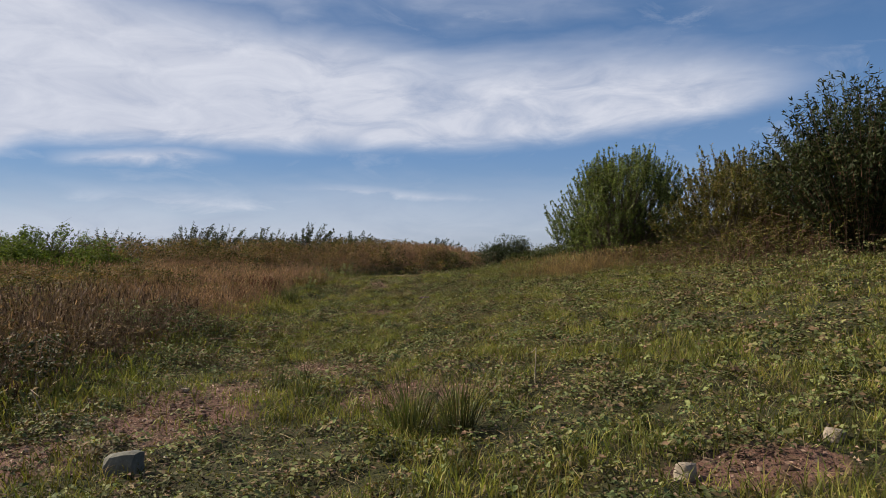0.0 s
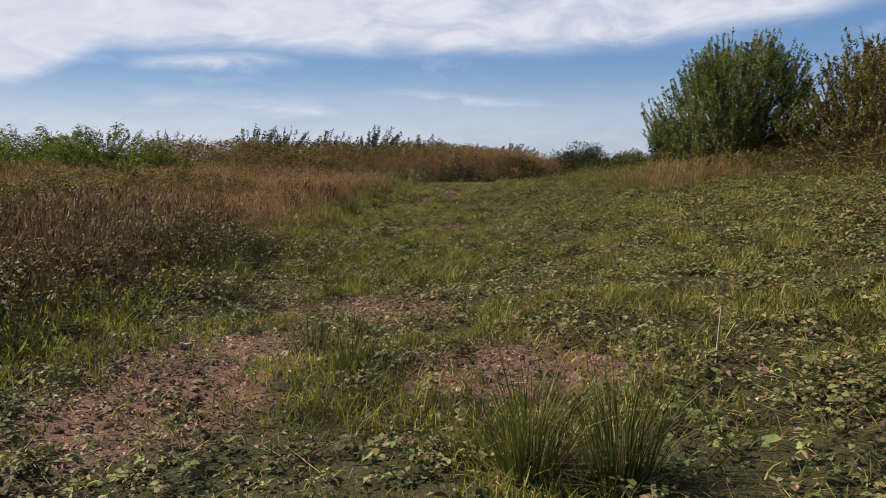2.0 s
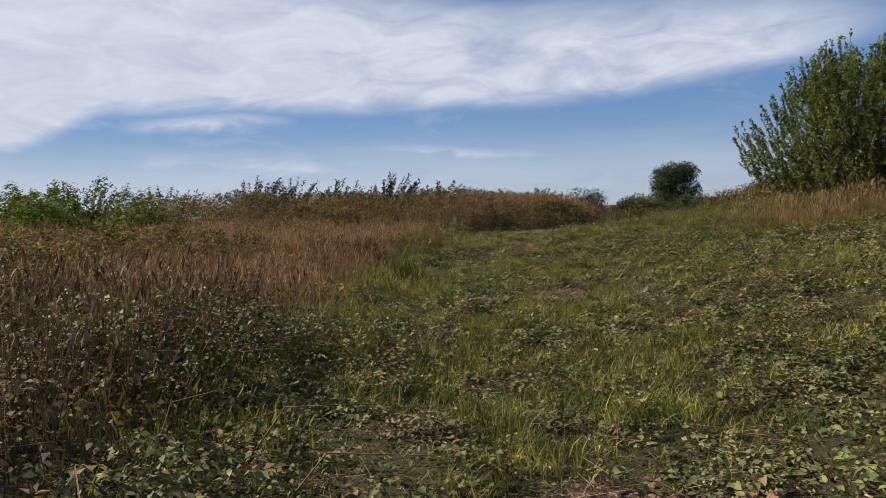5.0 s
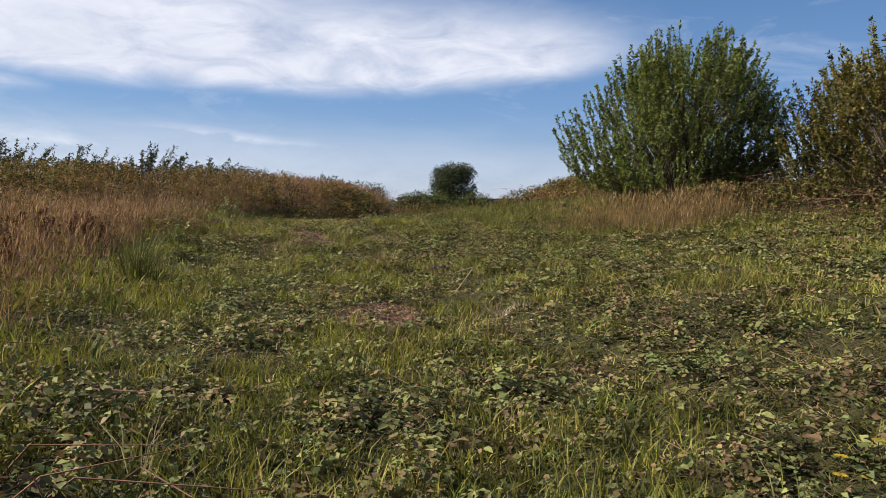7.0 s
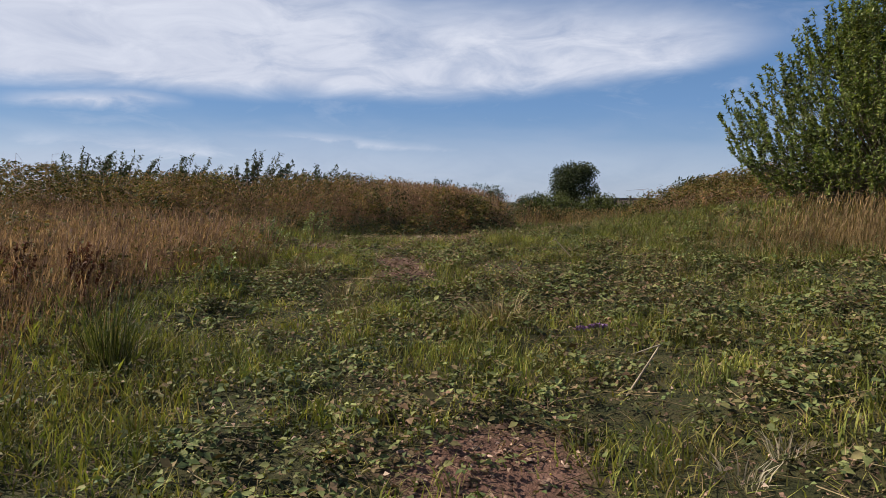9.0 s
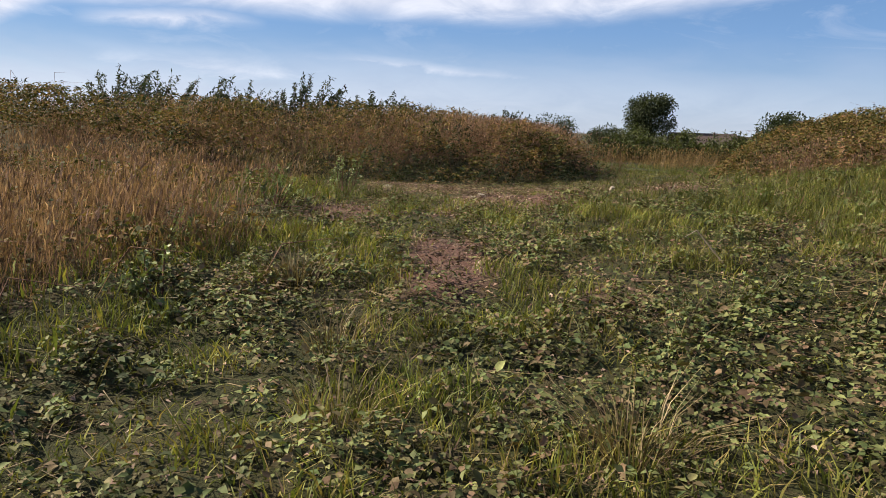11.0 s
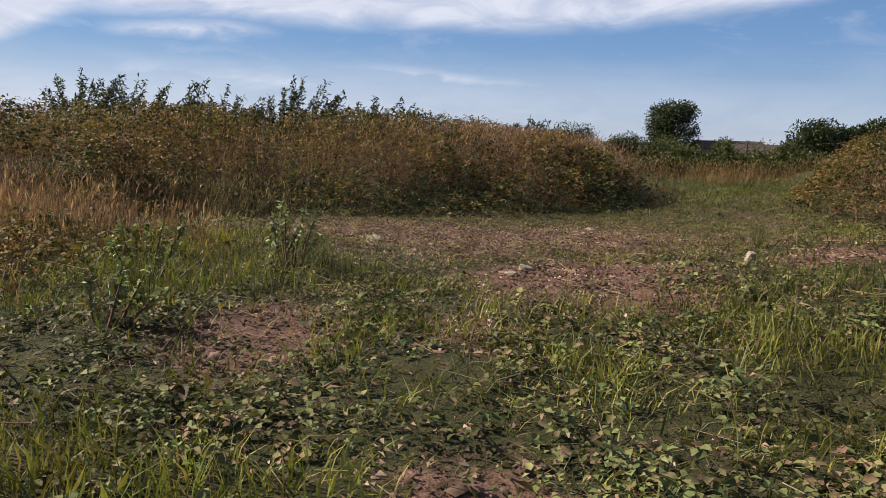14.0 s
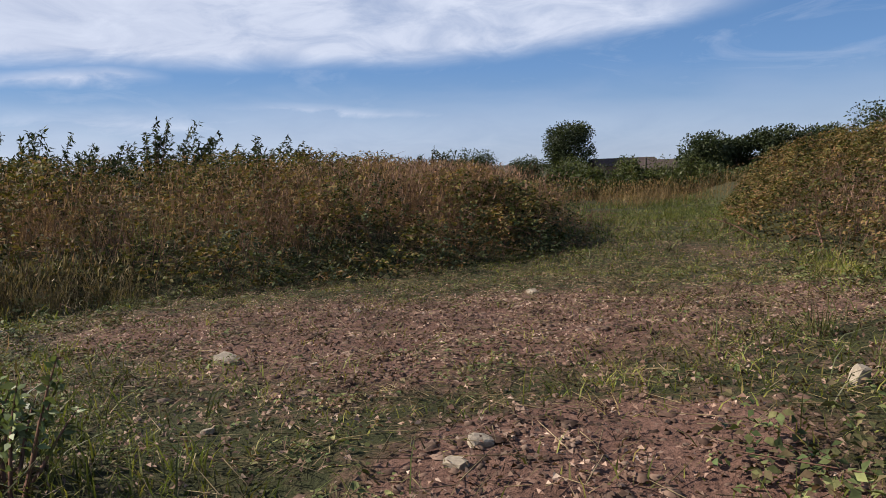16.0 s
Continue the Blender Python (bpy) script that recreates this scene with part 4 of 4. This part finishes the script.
def skyline_shrubs():
    lab = "leggy dark green shrub with arching leafy shoots above the brambles"
    for x, y, top_, spread, count in ((-9.9, 40.7, 2.75, 0.8, 26), (-12.3, 41.5, 2.9, 1.0, 26), (-7.9, 43.2, 3.05, 0.8, 34), (-6.9, 42.6, 2.35, 0.9, 20), (-5.6, 44.0, 2.6, 0.9, 34),
                                      (-3.1, 46.0, 2.25, 0.8, 16), (-0.5, 50.0, 2.35, 0.6, 24), (-14.8, 43.7, 3.2, 0.9, 34), (-18.5, 41, 3.0, 1.0, 22), (-21.5, 40, 3.0, 0.9, 18), (-11.2, 46.5, 2.8, 0.7, 18)):
        leafy_shrub("arching_shrub", (x, y), max(spread, 0.75) * 2.1, (top_ - float(land(x, y))) * 1.18 + 0.15, int(count * 2.0), 56, M_SHRUB, lab, (0.15, 0.048), (0.16, -0.03), 0.4, s0=0.3, curve=0.4)
    for x, y, top_ in ((-17.5, 29.5, 2.0), (-19.5, 28.8, 2.1), (-15.2, 30, 1.85), (-22, 28, 2.3), (-14, 30.4, 1.75), (-16.4, 30.2, 1.9), (-18.5, 30.4, 2.1)):
        leafy_shrub("green_sapling", (x, y), 1.4, top_ - float(land(x, y)), 90, 60, M_GREEN, "young bright green shrub in the hedge growth", (0.09, 0.04), (0.06, 0), 0.15)


def tall_hedge_bushes():
    leafy_shrub("buddleia_bush", (9.9, 17.4), 2.3, 4.85, 420, 95, M_SHRUB, "tall dark green butterfly bush with narrow drooping leaves", (0.15, 0.042), (-0.02, 0.0), 0.35, "bush", 0.05, 0.4)
    leafy_shrub("buddleia_bush", (12.2, 15.6), 2.3, 6.1, 350, 90, M_SHRUB, "tall dark butterfly bush at the end of the hedge", (0.15, 0.042), (0.02, 0.0), 0.35, "bush", 0.05, 0.4)
    dome_bush("ochre_bush", (8.3, 20.9), 1.7, 1.7, 2.7, 620, 44, M_OCHRE, "rounded bush with small ochre and green leaves", (0.08, 0.04), lobes=(4, 5, 2.0))
    dome_bush("ochre_bush", (10.6, 20.3), 1.9, 1.8, 2.9, 620, 44, M_OCHRE, "dense ochre green bush joined to the hedge", (0.08, 0.04), lobes=(3, 7, 0.5))
    dome_bush("ochre_bush", (9.9, 23.8), 1.6, 1.6, 2.6, 520, 40, M_OCHRE, "ochre leafy bush behind the willow", (0.085, 0.04), lobes=(5, 3, 1.4))


def far_tree(at, top_, width, count_, label, leaf=0.5, trunk=0.4, flat=0.75, low=0.18, mat=None):
    gz, count, leaf = float(land(at[0], at[1])) - 0.3, int(count_ * 1.5), leaf * 0.72
    h = top_ - gz
    root = tagged(new("tree"), label, "tree", "far trees")
    root.location = (at[0], at[1], gz)
    p = np.array([[0, 0, 0.0], [0.02 * h, 0, h * 0.35], [0, 0.02 * h, h * 0.75]])
    piece("trunk", [tube_verts(p[:1], p[1:2], [trunk], [trunk * 0.7], 7), tube_verts(p[1:2], p[2:3], [trunk * 0.7], [trunk * 0.2], 7)], M_BARK, root)
    nl = 30
    a, zc = rng.uniform(0, 2 * np.pi, nl), rng.uniform(low + 0.04, 0.9, nl)
    prof = np.sqrt(np.clip(1 - ((zc - 0.5) / 0.55) ** 2, 0.08, 1))
    lc = np.stack([np.cos(a) * prof * width * 0.27, np.sin(a) * prof * width * 0.27, zc * h], 1)
    s = np.tile(np.array([[0, 0, 0.3 * h]]), (nl, 1)) + rng.normal(0, 0.02 * h, (nl, 3))
    tagged(piece("limbs", [tube_verts(s, lc, np.full(nl, trunk * 0.3), np.full(nl, trunk * 0.08))], M_BARK, root), kind="stuff")
    which = rng.integers(0, nl, count)
    r = unit(rng.normal(0, 1, (count, 3))) * (rng.random(count) ** 0.5)[:, None]
    size = width * rng.uniform(0.2, 0.3, nl)
    c = lc[which] + r * size[which][:, None] * np.array([[1, 1, flat]])
    d = unit(r + rng.normal(0, 0.5, (count, 3)))
    tagged(piece("crown", [leaf_verts(c, d, unit(rng.normal(0, 0.6, (count, 3)) + np.array([[0, 0, 0.7]])), leaf * rng.uniform(0.6, 1.2, count), leaf * rng.uniform(0.4, 0.8, count), 0.15, False)],
          mat or M_FAR, root), kind="stuff")
    return root


def distance():
    far_tree((42.9, 207), 11.8, 14, 9000, "tall domed dark green tree beyond the field", 0.75, 0.5, 0.8)
    far_tree((22.6, 240), 4.9, 15, 5000, "low domed dark tree beyond the brow", 0.8, 0.4)
    far_tree((33.5, 215), 2.7, 11, 3000, "low rounded dark tree beyond the brow", 0.7, 0.3)
    far_tree((15.5, 240), 2.6, 12, 3000, "low dark tree crown just above the brow", 0.8, 0.3)
    for x, y, tp, w in ((48.5, 140, 4.9, 9), (55, 142, 4.3, 7), (60.5, 140, 5.6, 9), (67, 138, 5.4, 9), (75, 132, 8.0, 14), (84, 130, 9.2, 13), (95, 128, 9.6, 15)):
        far_tree((x, y), tp, w, 9000, "broad dark hedgerow tree in the distance", 0.66, 0.3, 0.85, 0.02)
    for x, y, tp, w in ((18.9, 88, 2.35, 2.2), (12.5, 80, 1.7, 3.5), (15.5, 82, 1.2, 4.0), (21.5, 84, 1.1, 4.5), (25, 86, 1.0, 5), (9.4, 70, 1.7, 2.4)):
        far_tree((x, y), tp, w * 1.2, 2600, "young light green birch scrub past the track", 0.22, 0.07, 0.9, 0.0, M_SCRUB)
    for x, y, tp, sp in ((5.6, 58.5, 1.5, 0.9), (6.7, 57.6, 1.25, 1.0), (7.7, 59, 1.75, 1.0), (8.8, 58, 1.35, 1.1), (9.9, 59.2, 1.9, 1.0), (11.1, 58.3, 1.5, 1.2), (12.3, 59.4, 1.2, 1.2), (13.4, 58.6, 1.65, 1.1), (14.7, 59.5, 1.4, 1.2), (16.0, 58.8, 1.7, 1.2),
                         (7.1, 63, 2.0, 0.9), (8.7, 64.5, 1.4, 1.2), (10.9, 62, 2.2, 0.8), (13.4, 64, 1.5, 1.4), (15.6, 66, 2.1, 0.9), (19, 66, 1.3, 1.6), (6.0, 58, 1.5, 0.7), (12, 60, 1.1, 1.3), (22.5, 67, 1.9, 1.2)):
        leafy_shrub("scrub_bush", (x, y), sp, tp - float(land(x, y)), 60, 46, M_SCRUB, "light green self-sown scrub bush past the track", (0.20, 0.085), (0.03, 0), 0.1, "bush", 0.05, 0.4)
    for x in range(-150, -20, 13):
        far_tree((x + rng.uniform(-4, 4), 235 + rng.uniform(-12, 12)), 2.6 + rng.uniform(-0.8, 1.2), 18, 1800, "dark tree in a far hedgerow line", 1.1, 0.3, 0.7, 0.0)


def post():
    x, y = 24.95, 100
    z = float(land(x, y))
    root = tagged(new("wooden_post"), "lone dark weathered wooden post beyond the scrub", "post")
    root.location = (x, y, z - 0.2)
    piece("shaft", [tube_verts(np.array([[0, 0, 0.0]]), np.array([[0.03, 0, 2.05 - z]]), [0.14], [0.12], 8)], M_POST, root)
    piece("cap", [tube_verts(np.array([[0.03, 0, 2.03 - z]]), np.array([[0.03, 0, 2.12 - z]]), [0.16], [0.05], 8)], M_POST, root)


def house(x, y, w, dpt, eave, ridge, turn, label):
    z = float(land(x, y)) - 0.3
    root = tagged(new("house"), label, "house", "far houses")
    root.matrix_basis = pose(x, y, z, 0, 0, turn)
    e, r = eave - z, ridge - z
    bm = bmesh.new()
    bmesh.ops.create_cube(bm, size=1, matrix=Matrix.LocRotScale((0, 0, e / 2), None, (w, dpt, e)))
    me = bpy.data.meshes.new("wall")
    bm.to_mesh(me)
    me.materials.append(M_WALL)
    ob = new("wall", me)
    ob.parent = root
    bm = bmesh.new()
    hw, hd = w / 2 + 0.3, dpt / 2 + 0.3
    lo = [bm.verts.new(v) for v in ((-hw, -hd, e), (hw, -hd, e), (hw, hd, e), (-hw, hd, e), (-hw, 0, r), (hw, 0, r))]
    for f in ((0, 1, 5, 4), (2, 3, 4, 5), (0, 4, 3), (1, 2, 5), (0, 3, 2, 1)):
        bm.faces.new([lo[i] for i in f])
    me = bpy.data.meshes.new("roof")
    bm.to_mesh(me)
    me.materials.append(M_ROOF)
    ob = new("roof", me)
    ob.parent = root


# ---------------------------------------------------------------- stones and small things
def rock(name, at, size, mat, label, seed, squash=0.6, sink=0.25, category="stone"):
    r = random.Random(seed)
    bm = bmesh.new()
    bmesh.ops.create_icosphere(bm, subdivisions=2, radius=1)
    for v in bm.verts:
        k = 1 + 0.28 * noise.noise(v.co * 1.3 + Vector((seed, 0, 0))) + 0.08 * noise.noise(v.co * 4 + Vector((0, seed, 0)))
        c = v.co * k
        v.co = Vector((max(-0.72, min(0.72, c.x)) * size[0], max(-0.7, min(0.7, c.y)) * size[1], max(-0.7, min(0.62, c.z)) * size[2]))
    me = bpy.data.meshes.new(name)
    bm.to_mesh(me)
    me.materials.append(mat)
    ob = tagged(new(name, me), label, category)
    ob.matrix_basis = pose(at[0], at[1], float(land(at[0], at[1])) + size[2] * (0.6 - sink), r.uniform(-12, 12), r.uniform(-12, 12), r.uniform(0, 360))
    return ob


def rocks():
    rock("rock", (0.15, 26.5), (0.05, 0.042, 0.082), M_STONE, "pale weathered rock on the bare soil", 1, sink=0.05)
    rock("rock", (-1.62, 26.3), (0.075, 0.05, 0.035), M_STONE, "flat pale stone bedded in red soil", 2)
    rock("rock", (-1.74, 26.12), (0.07, 0.045, 0.03), M_STONE, "small flat pale stone in red soil", 3)
    rock("rock", (-3.1, 28.3), (0.12, 0.09, 0.07), M_STONE, "reddish brown stone on the dirt", 4)
    rock("rock", (-0.4, 31.5), (0.11, 0.08, 0.045), M_STONE, "flat stone on the open dirt", 5)
    rock("concrete_lump", (-2.2, 5.02), (0.17, 0.12, 0.14), M_CONCRETE, "grey broken concrete lump among leaves", 6, sink=0.2, category="rubble")
    rock("rock", (2.36, 4.45), (0.11, 0.08, 0.07), M_STONE, "pale yellowish stone beside the sandy patch", 7)
    rock("rock", (1.32, 4.05), (0.08, 0.065, 0.08), M_STONE, "grey stone at the edge of the sandy patch", 8, sink=0.1)
    rock("rock", (-5.6, 30.3), (0.14, 0.10, 0.09), M_STONE, "pale stone against the bramble foot", 9)
    for i in range(26):
        x, y = rng.uniform(-4.0, 2.5), rng.uniform(25.2, 33.0)
        s = rng.uniform(0.025, 0.055)
        rock("loose_stone", (x, y), (s, s * 0.8, s * 0.5), M_STONE if i % 3 else M_CHIP, "small loose stone on the bare dirt", 20 + i)
    for i in range(12):
        x, y = rng.uniform(-3.2, 1.2), rng.uniform(5.2, 10.0)
        s = rng.uniform(0.03, 0.06)
        rock("loose_stone", (x, y), (s, s * 0.8, s * 0.5), M_STONE if i % 2 else M_CHIP, "small loose stone among the low leaves", 60 + i)


def tussock(at, count, height, label, mat=None, spread=0.11, lean=0.5, name="rush_tussock"):
    x, y = at
    root = tagged(new(name), label, "tussock")
    root.location = (x, y, float(land(x, y)) - 0.01)
    a, r = rng.uniform(0, 2 * np.pi, count), np.sqrt(rng.random(count)) * spread
    c = np.stack([np.cos(a) * r, np.sin(a) * r, np.zeros(count)], 1)
    ln = c[:, :2] / spread * lean * height * rng.uniform(0.4, 1.6, count)[:, None] + rng.normal(0, 0.03, (count, 2))
    hh, ww, k = height * rng.uniform(0.5, 1.1, count), rng.uniform(0.004, 0.007, count), rng.random(count) < 0.8
    tagged(piece("tuft", [blade_verts(c[k], hh[k], ln[k], ww[k])], mat or M_RUSH, root), kind="stuff")
    tagged(piece("dead_tuft", [blade_verts(c[~k], hh[~k] * 0.8, ln[~k] * 1.8, ww[~k])], M_THATCH, root, "withered outer blades"), kind="stuff")


def tussocks():
    lab = "spiky green rush tussock with some straw blades"
    for x, y, n, h in ((-0.27, 5.55, 190, 0.52), (0.1, 5.45, 190, 0.52), (-1.75, 7.6, 70, 0.34), (-1.35, 7.1, 60, 0.3), (-3.75, 17.9, 170, 0.55), (-3.5, 17.6, 60, 0.45),
                       (-2.2, 10.8, 60, 0.28), (-1.55, 8.0, 50, 0.3), (0.55, 27.5, 50, 0.25), (-3.9, 24.7, 100, 0.4)):
        tussock((x, y), n, h, lab)
    for x, y, n, h in ((-1.1, 19.15, 150, 0.30), (-0.62, 20.3, 60, 0.2), (-2.5, 20.2, 90, 0.26), (-2.3, 19.4, 80, 0.25), (-2.95, 21.3, 120, 0.28)):
        tussock((x, y), n, h, "flattened straw-coloured dry grass clump", M_STRAW, 0.16, 1.1, "straw_clump")
    for x, y, n, h in ((-0.55, 16.0, 60, 0.12), (-0.28, 16.2, 50, 0.12), (-2.9, 13.2, 30, 0.3)):
        tussock((x, y), n, h, "pale fluffy dried seed heads in the grass", M_FLUFF, 0.09, 0.9, "seed_fluff")


def dead_weeds():
    """Brown dock and thistle stalks standing in the rough."""
    for i in range(58):
        x, y = rng.uniform(-8.5, -4.3), rng.uniform(6.5, 14)
        root = tagged(new("dead_weed"), "dry brown weed stalk with a withered seed head", "weed", "dead weeds")
        root.location = (x, y, float(land(x, y)))
        P = shoots((0, 0, 0), 5, 0.2, rng.uniform(0.6, 1.0), (0.1, -0.03), 0.3, 0.02)
        piece("stalk", stems_mesh(P, 0.007), M_STALK, root)
        tagged(piece("seed_head", [leaves_on(P, 26, 0.045, 0.02, 0.35, 0.8)], M_DEAD, root), kind="stuff")
    for i in range(5):
        x, y = ((0.85, 6.9), (-0.65, 17.2), (-4.0, 7.2), (0.1, 21.7), (-3.4, 6.3))[i]
        p = np.array([[x, y, float(land(x, y))]])
        q = p + np.array([[rng.uniform(-0.3, 0.3), rng.uniform(-0.1, 0.2), rng.uniform(0.18, 0.36)]])
        r_ = q + np.array([[rng.uniform(-0.3, 0.3), rng.uniform(-0.2, 0.2), -0.04]])
        thing("dry_twig", [tube_verts(p, q, [0.007], [0.005], 5), tube_verts(q, r_, [0.005], [0.002], 5)], M_TWIG, "bent dry twig sticking out of the grass", "twig")


def dead_branches():
    for x, y, turn in ((4.75, 35.4, 0.3), (4.95, 34.7, 1.2), (4.6, 36.1, 2.4), (6.6, 22.6, 0.8), (7.2, 21.6, 2.0)):
        root = tagged(new("dead_branch"), "bare reddish brown dead branch caught in the brambles", "branch", "dead branches")
        root.location = (x, y, float(land(x, y)) + 0.02)
        d = np.array([math.cos(turn), math.sin(turn), 0.35])
        p = np.array([[0, 0, 0]]) + np.outer(np.linspace(0, 1, 4), d) * 0.9
        p[:, 2] += np.array([0, 0.08, 0.10, 0.06])
        piece("branch", [tube_verts(p[k:k + 1], p[k + 1:k + 2], [0.02 - 0.005 * k], [0.015 - 0.005 * k], 5) for k in range(3)], M_CANE, root)
        for k in range(7):
            q = p[1:2] * rng.uniform(0.3, 2.2)
            e = q + unit(rng.normal(0, 1, (1, 3)) + d * 0.6) * rng.uniform(0.2, 0.5)
            e[:, 2] = np.abs(e[:, 2])
            piece("twig", [tube_verts(q, e, [0.007], [0.002], 4)], M_CANE, root)


def flower_spray():
    x, y = -0.62, 18.65
    root = tagged(new("flower_spike"), "fallen purple flower spike in the grass", "flower")
    root.location = (x, y, float(land(x, y)) + 0.07)
    P = np.array([[[0, 0, 0], [0.07, 0.01, 0.012], [0.14, 0.02, 0.02], [0.2, 0.02, 0.025], [0.25, 0.02, 0.02]]], float)
    piece("stem", stems_mesh(P, 0.005), M_CANE, root)
    piece("florets", [leaves_on(P, 170, 0.026, 0.015, 0.05, 1.4)], M_PURPLE, root)


M_NETTLE = foliage("weed_leaf", ((0.0, (0.12, 0.17, 0.06)), (0.5, (0.28, 0.33, 0.13)), (1.0, (0.50, 0.52, 0.30))), 2.0, 0.6, 0.55, 0.2, 0.25)
M_YELLOW = foliage("yellow_petal", ((0.0, (0.55, 0.36, 0.03)), (1.0, (0.95, 0.72, 0.08))), 3, 0.7, 0.5, 0.2, 0.2)
M_DOCK = foliage("dock_seed", ((0.0, (0.10, 0.035, 0.022)), (0.6, (0.20, 0.075, 0.045)), (1.0, (0.30, 0.13, 0.07))), 2, 0.7, 0.7, 0.1, 0.15)


def leafy_weeds():
    for x, y, h, n in ((-3.42, 26.1, 0.62, 9), (-3.65, 26.4, 0.5, 6), (-4.35, 25.7, 0.6, 8), (-4.7, 26.3, 0.55, 6), (-3.9, 24.2, 0.4, 6), (-4.2, 22.0, 0.45, 7), (-3.7, 20.9, 0.35, 6)):
        leafy_shrub("leafy_weed", (x, y), 0.26, h, n, 34, M_NETTLE, "pale green leafy weed standing in the long grass", (0.05, 0.026), (0.1, -0.05), 0.25, "weed", 0.3, 0.3, 0.02)
    for x, y, h in ((-4.55, 19.6, 0.62), (-4.8, 19.9, 0.7), (-5.1, 19.5, 0.66), (-4.95, 20.3, 0.6), (-5.6, 19.9, 0.7), (-5.0, 17.8, 0.7), (-5.3, 18.2, 0.62)):
        root = tagged(new("dock_stalk"), "rust-red dock stalk in seed among dry grass", "weed", "dock stalks")
        root.location = (x, y, float(land(x, y)))
        P = shoots((0, 0, 0), 6, 0.14, h, (0.08, -0.02), 0.3, 0.02)
        piece("stalk", stems_mesh(P, 0.006), M_STALK, root)
        tagged(piece("seed_head", [leaves_on(P, 60, 0.03, 0.02, 0.45, 0.7)], M_DOCK, root), kind="stuff")


def yellow_flowers():
    for x, y, h in ((-0.13, 12.4, 0.13), (-0.16, 12.3, 0.10), (-0.33, 12.36, 0.12), (-0.38, 12.3, 0.09), (-0.29, 12.27, 0.07), (0.02, 12.3, 0.08)):
        root = tagged(new("yellow_flower"), "small bright yellow daisy-like flower in the brambles", "flower", "yellow flowers")
        root.location = (x, y, float(land(x, y)) + 0.02)
        top_ = np.array([[0.02, -0.01, h]])
        piece("stem", [tube_verts(np.zeros((1, 3)), top_, [0.003], [0.002], 4)], M_RUSH, root)
        ang = np.linspace(0, 2 * np.pi, 13)[:-1]
        d = np.stack([np.cos(ang), np.sin(ang), np.full(12, 0.25)], 1)
        petal_c = np.repeat(top_, 12, 0) + d * 0.004
        piece("petals", [leaf_verts(petal_c, d, np.tile(np.array([[0.0, -0.35, 1.0]]), (12, 1)), np.full(12, 0.024), np.full(12, 0.012), 0.1, False)], M_YELLOW, root)


dry_fields()
brambles()
willow()
tall_hedge_bushes()
skyline_shrubs()
distance()
post()
house(56, 205, 16, 8, 0.2, 2.1, 4, "far house with a long brown slate roof behind scrub")
house(43, 150, 9, 7, 0.0, 1.5, -6, "far low house roof showing over the scrub")
rocks()
tussocks()
dead_weeds()
dead_branches()
flower_spray()
leafy_weeds()
yellow_flowers()
stone_chips()
dead_litter()
far_grass()
thatch()
low_leaves()
lush_grass()
short_grass()
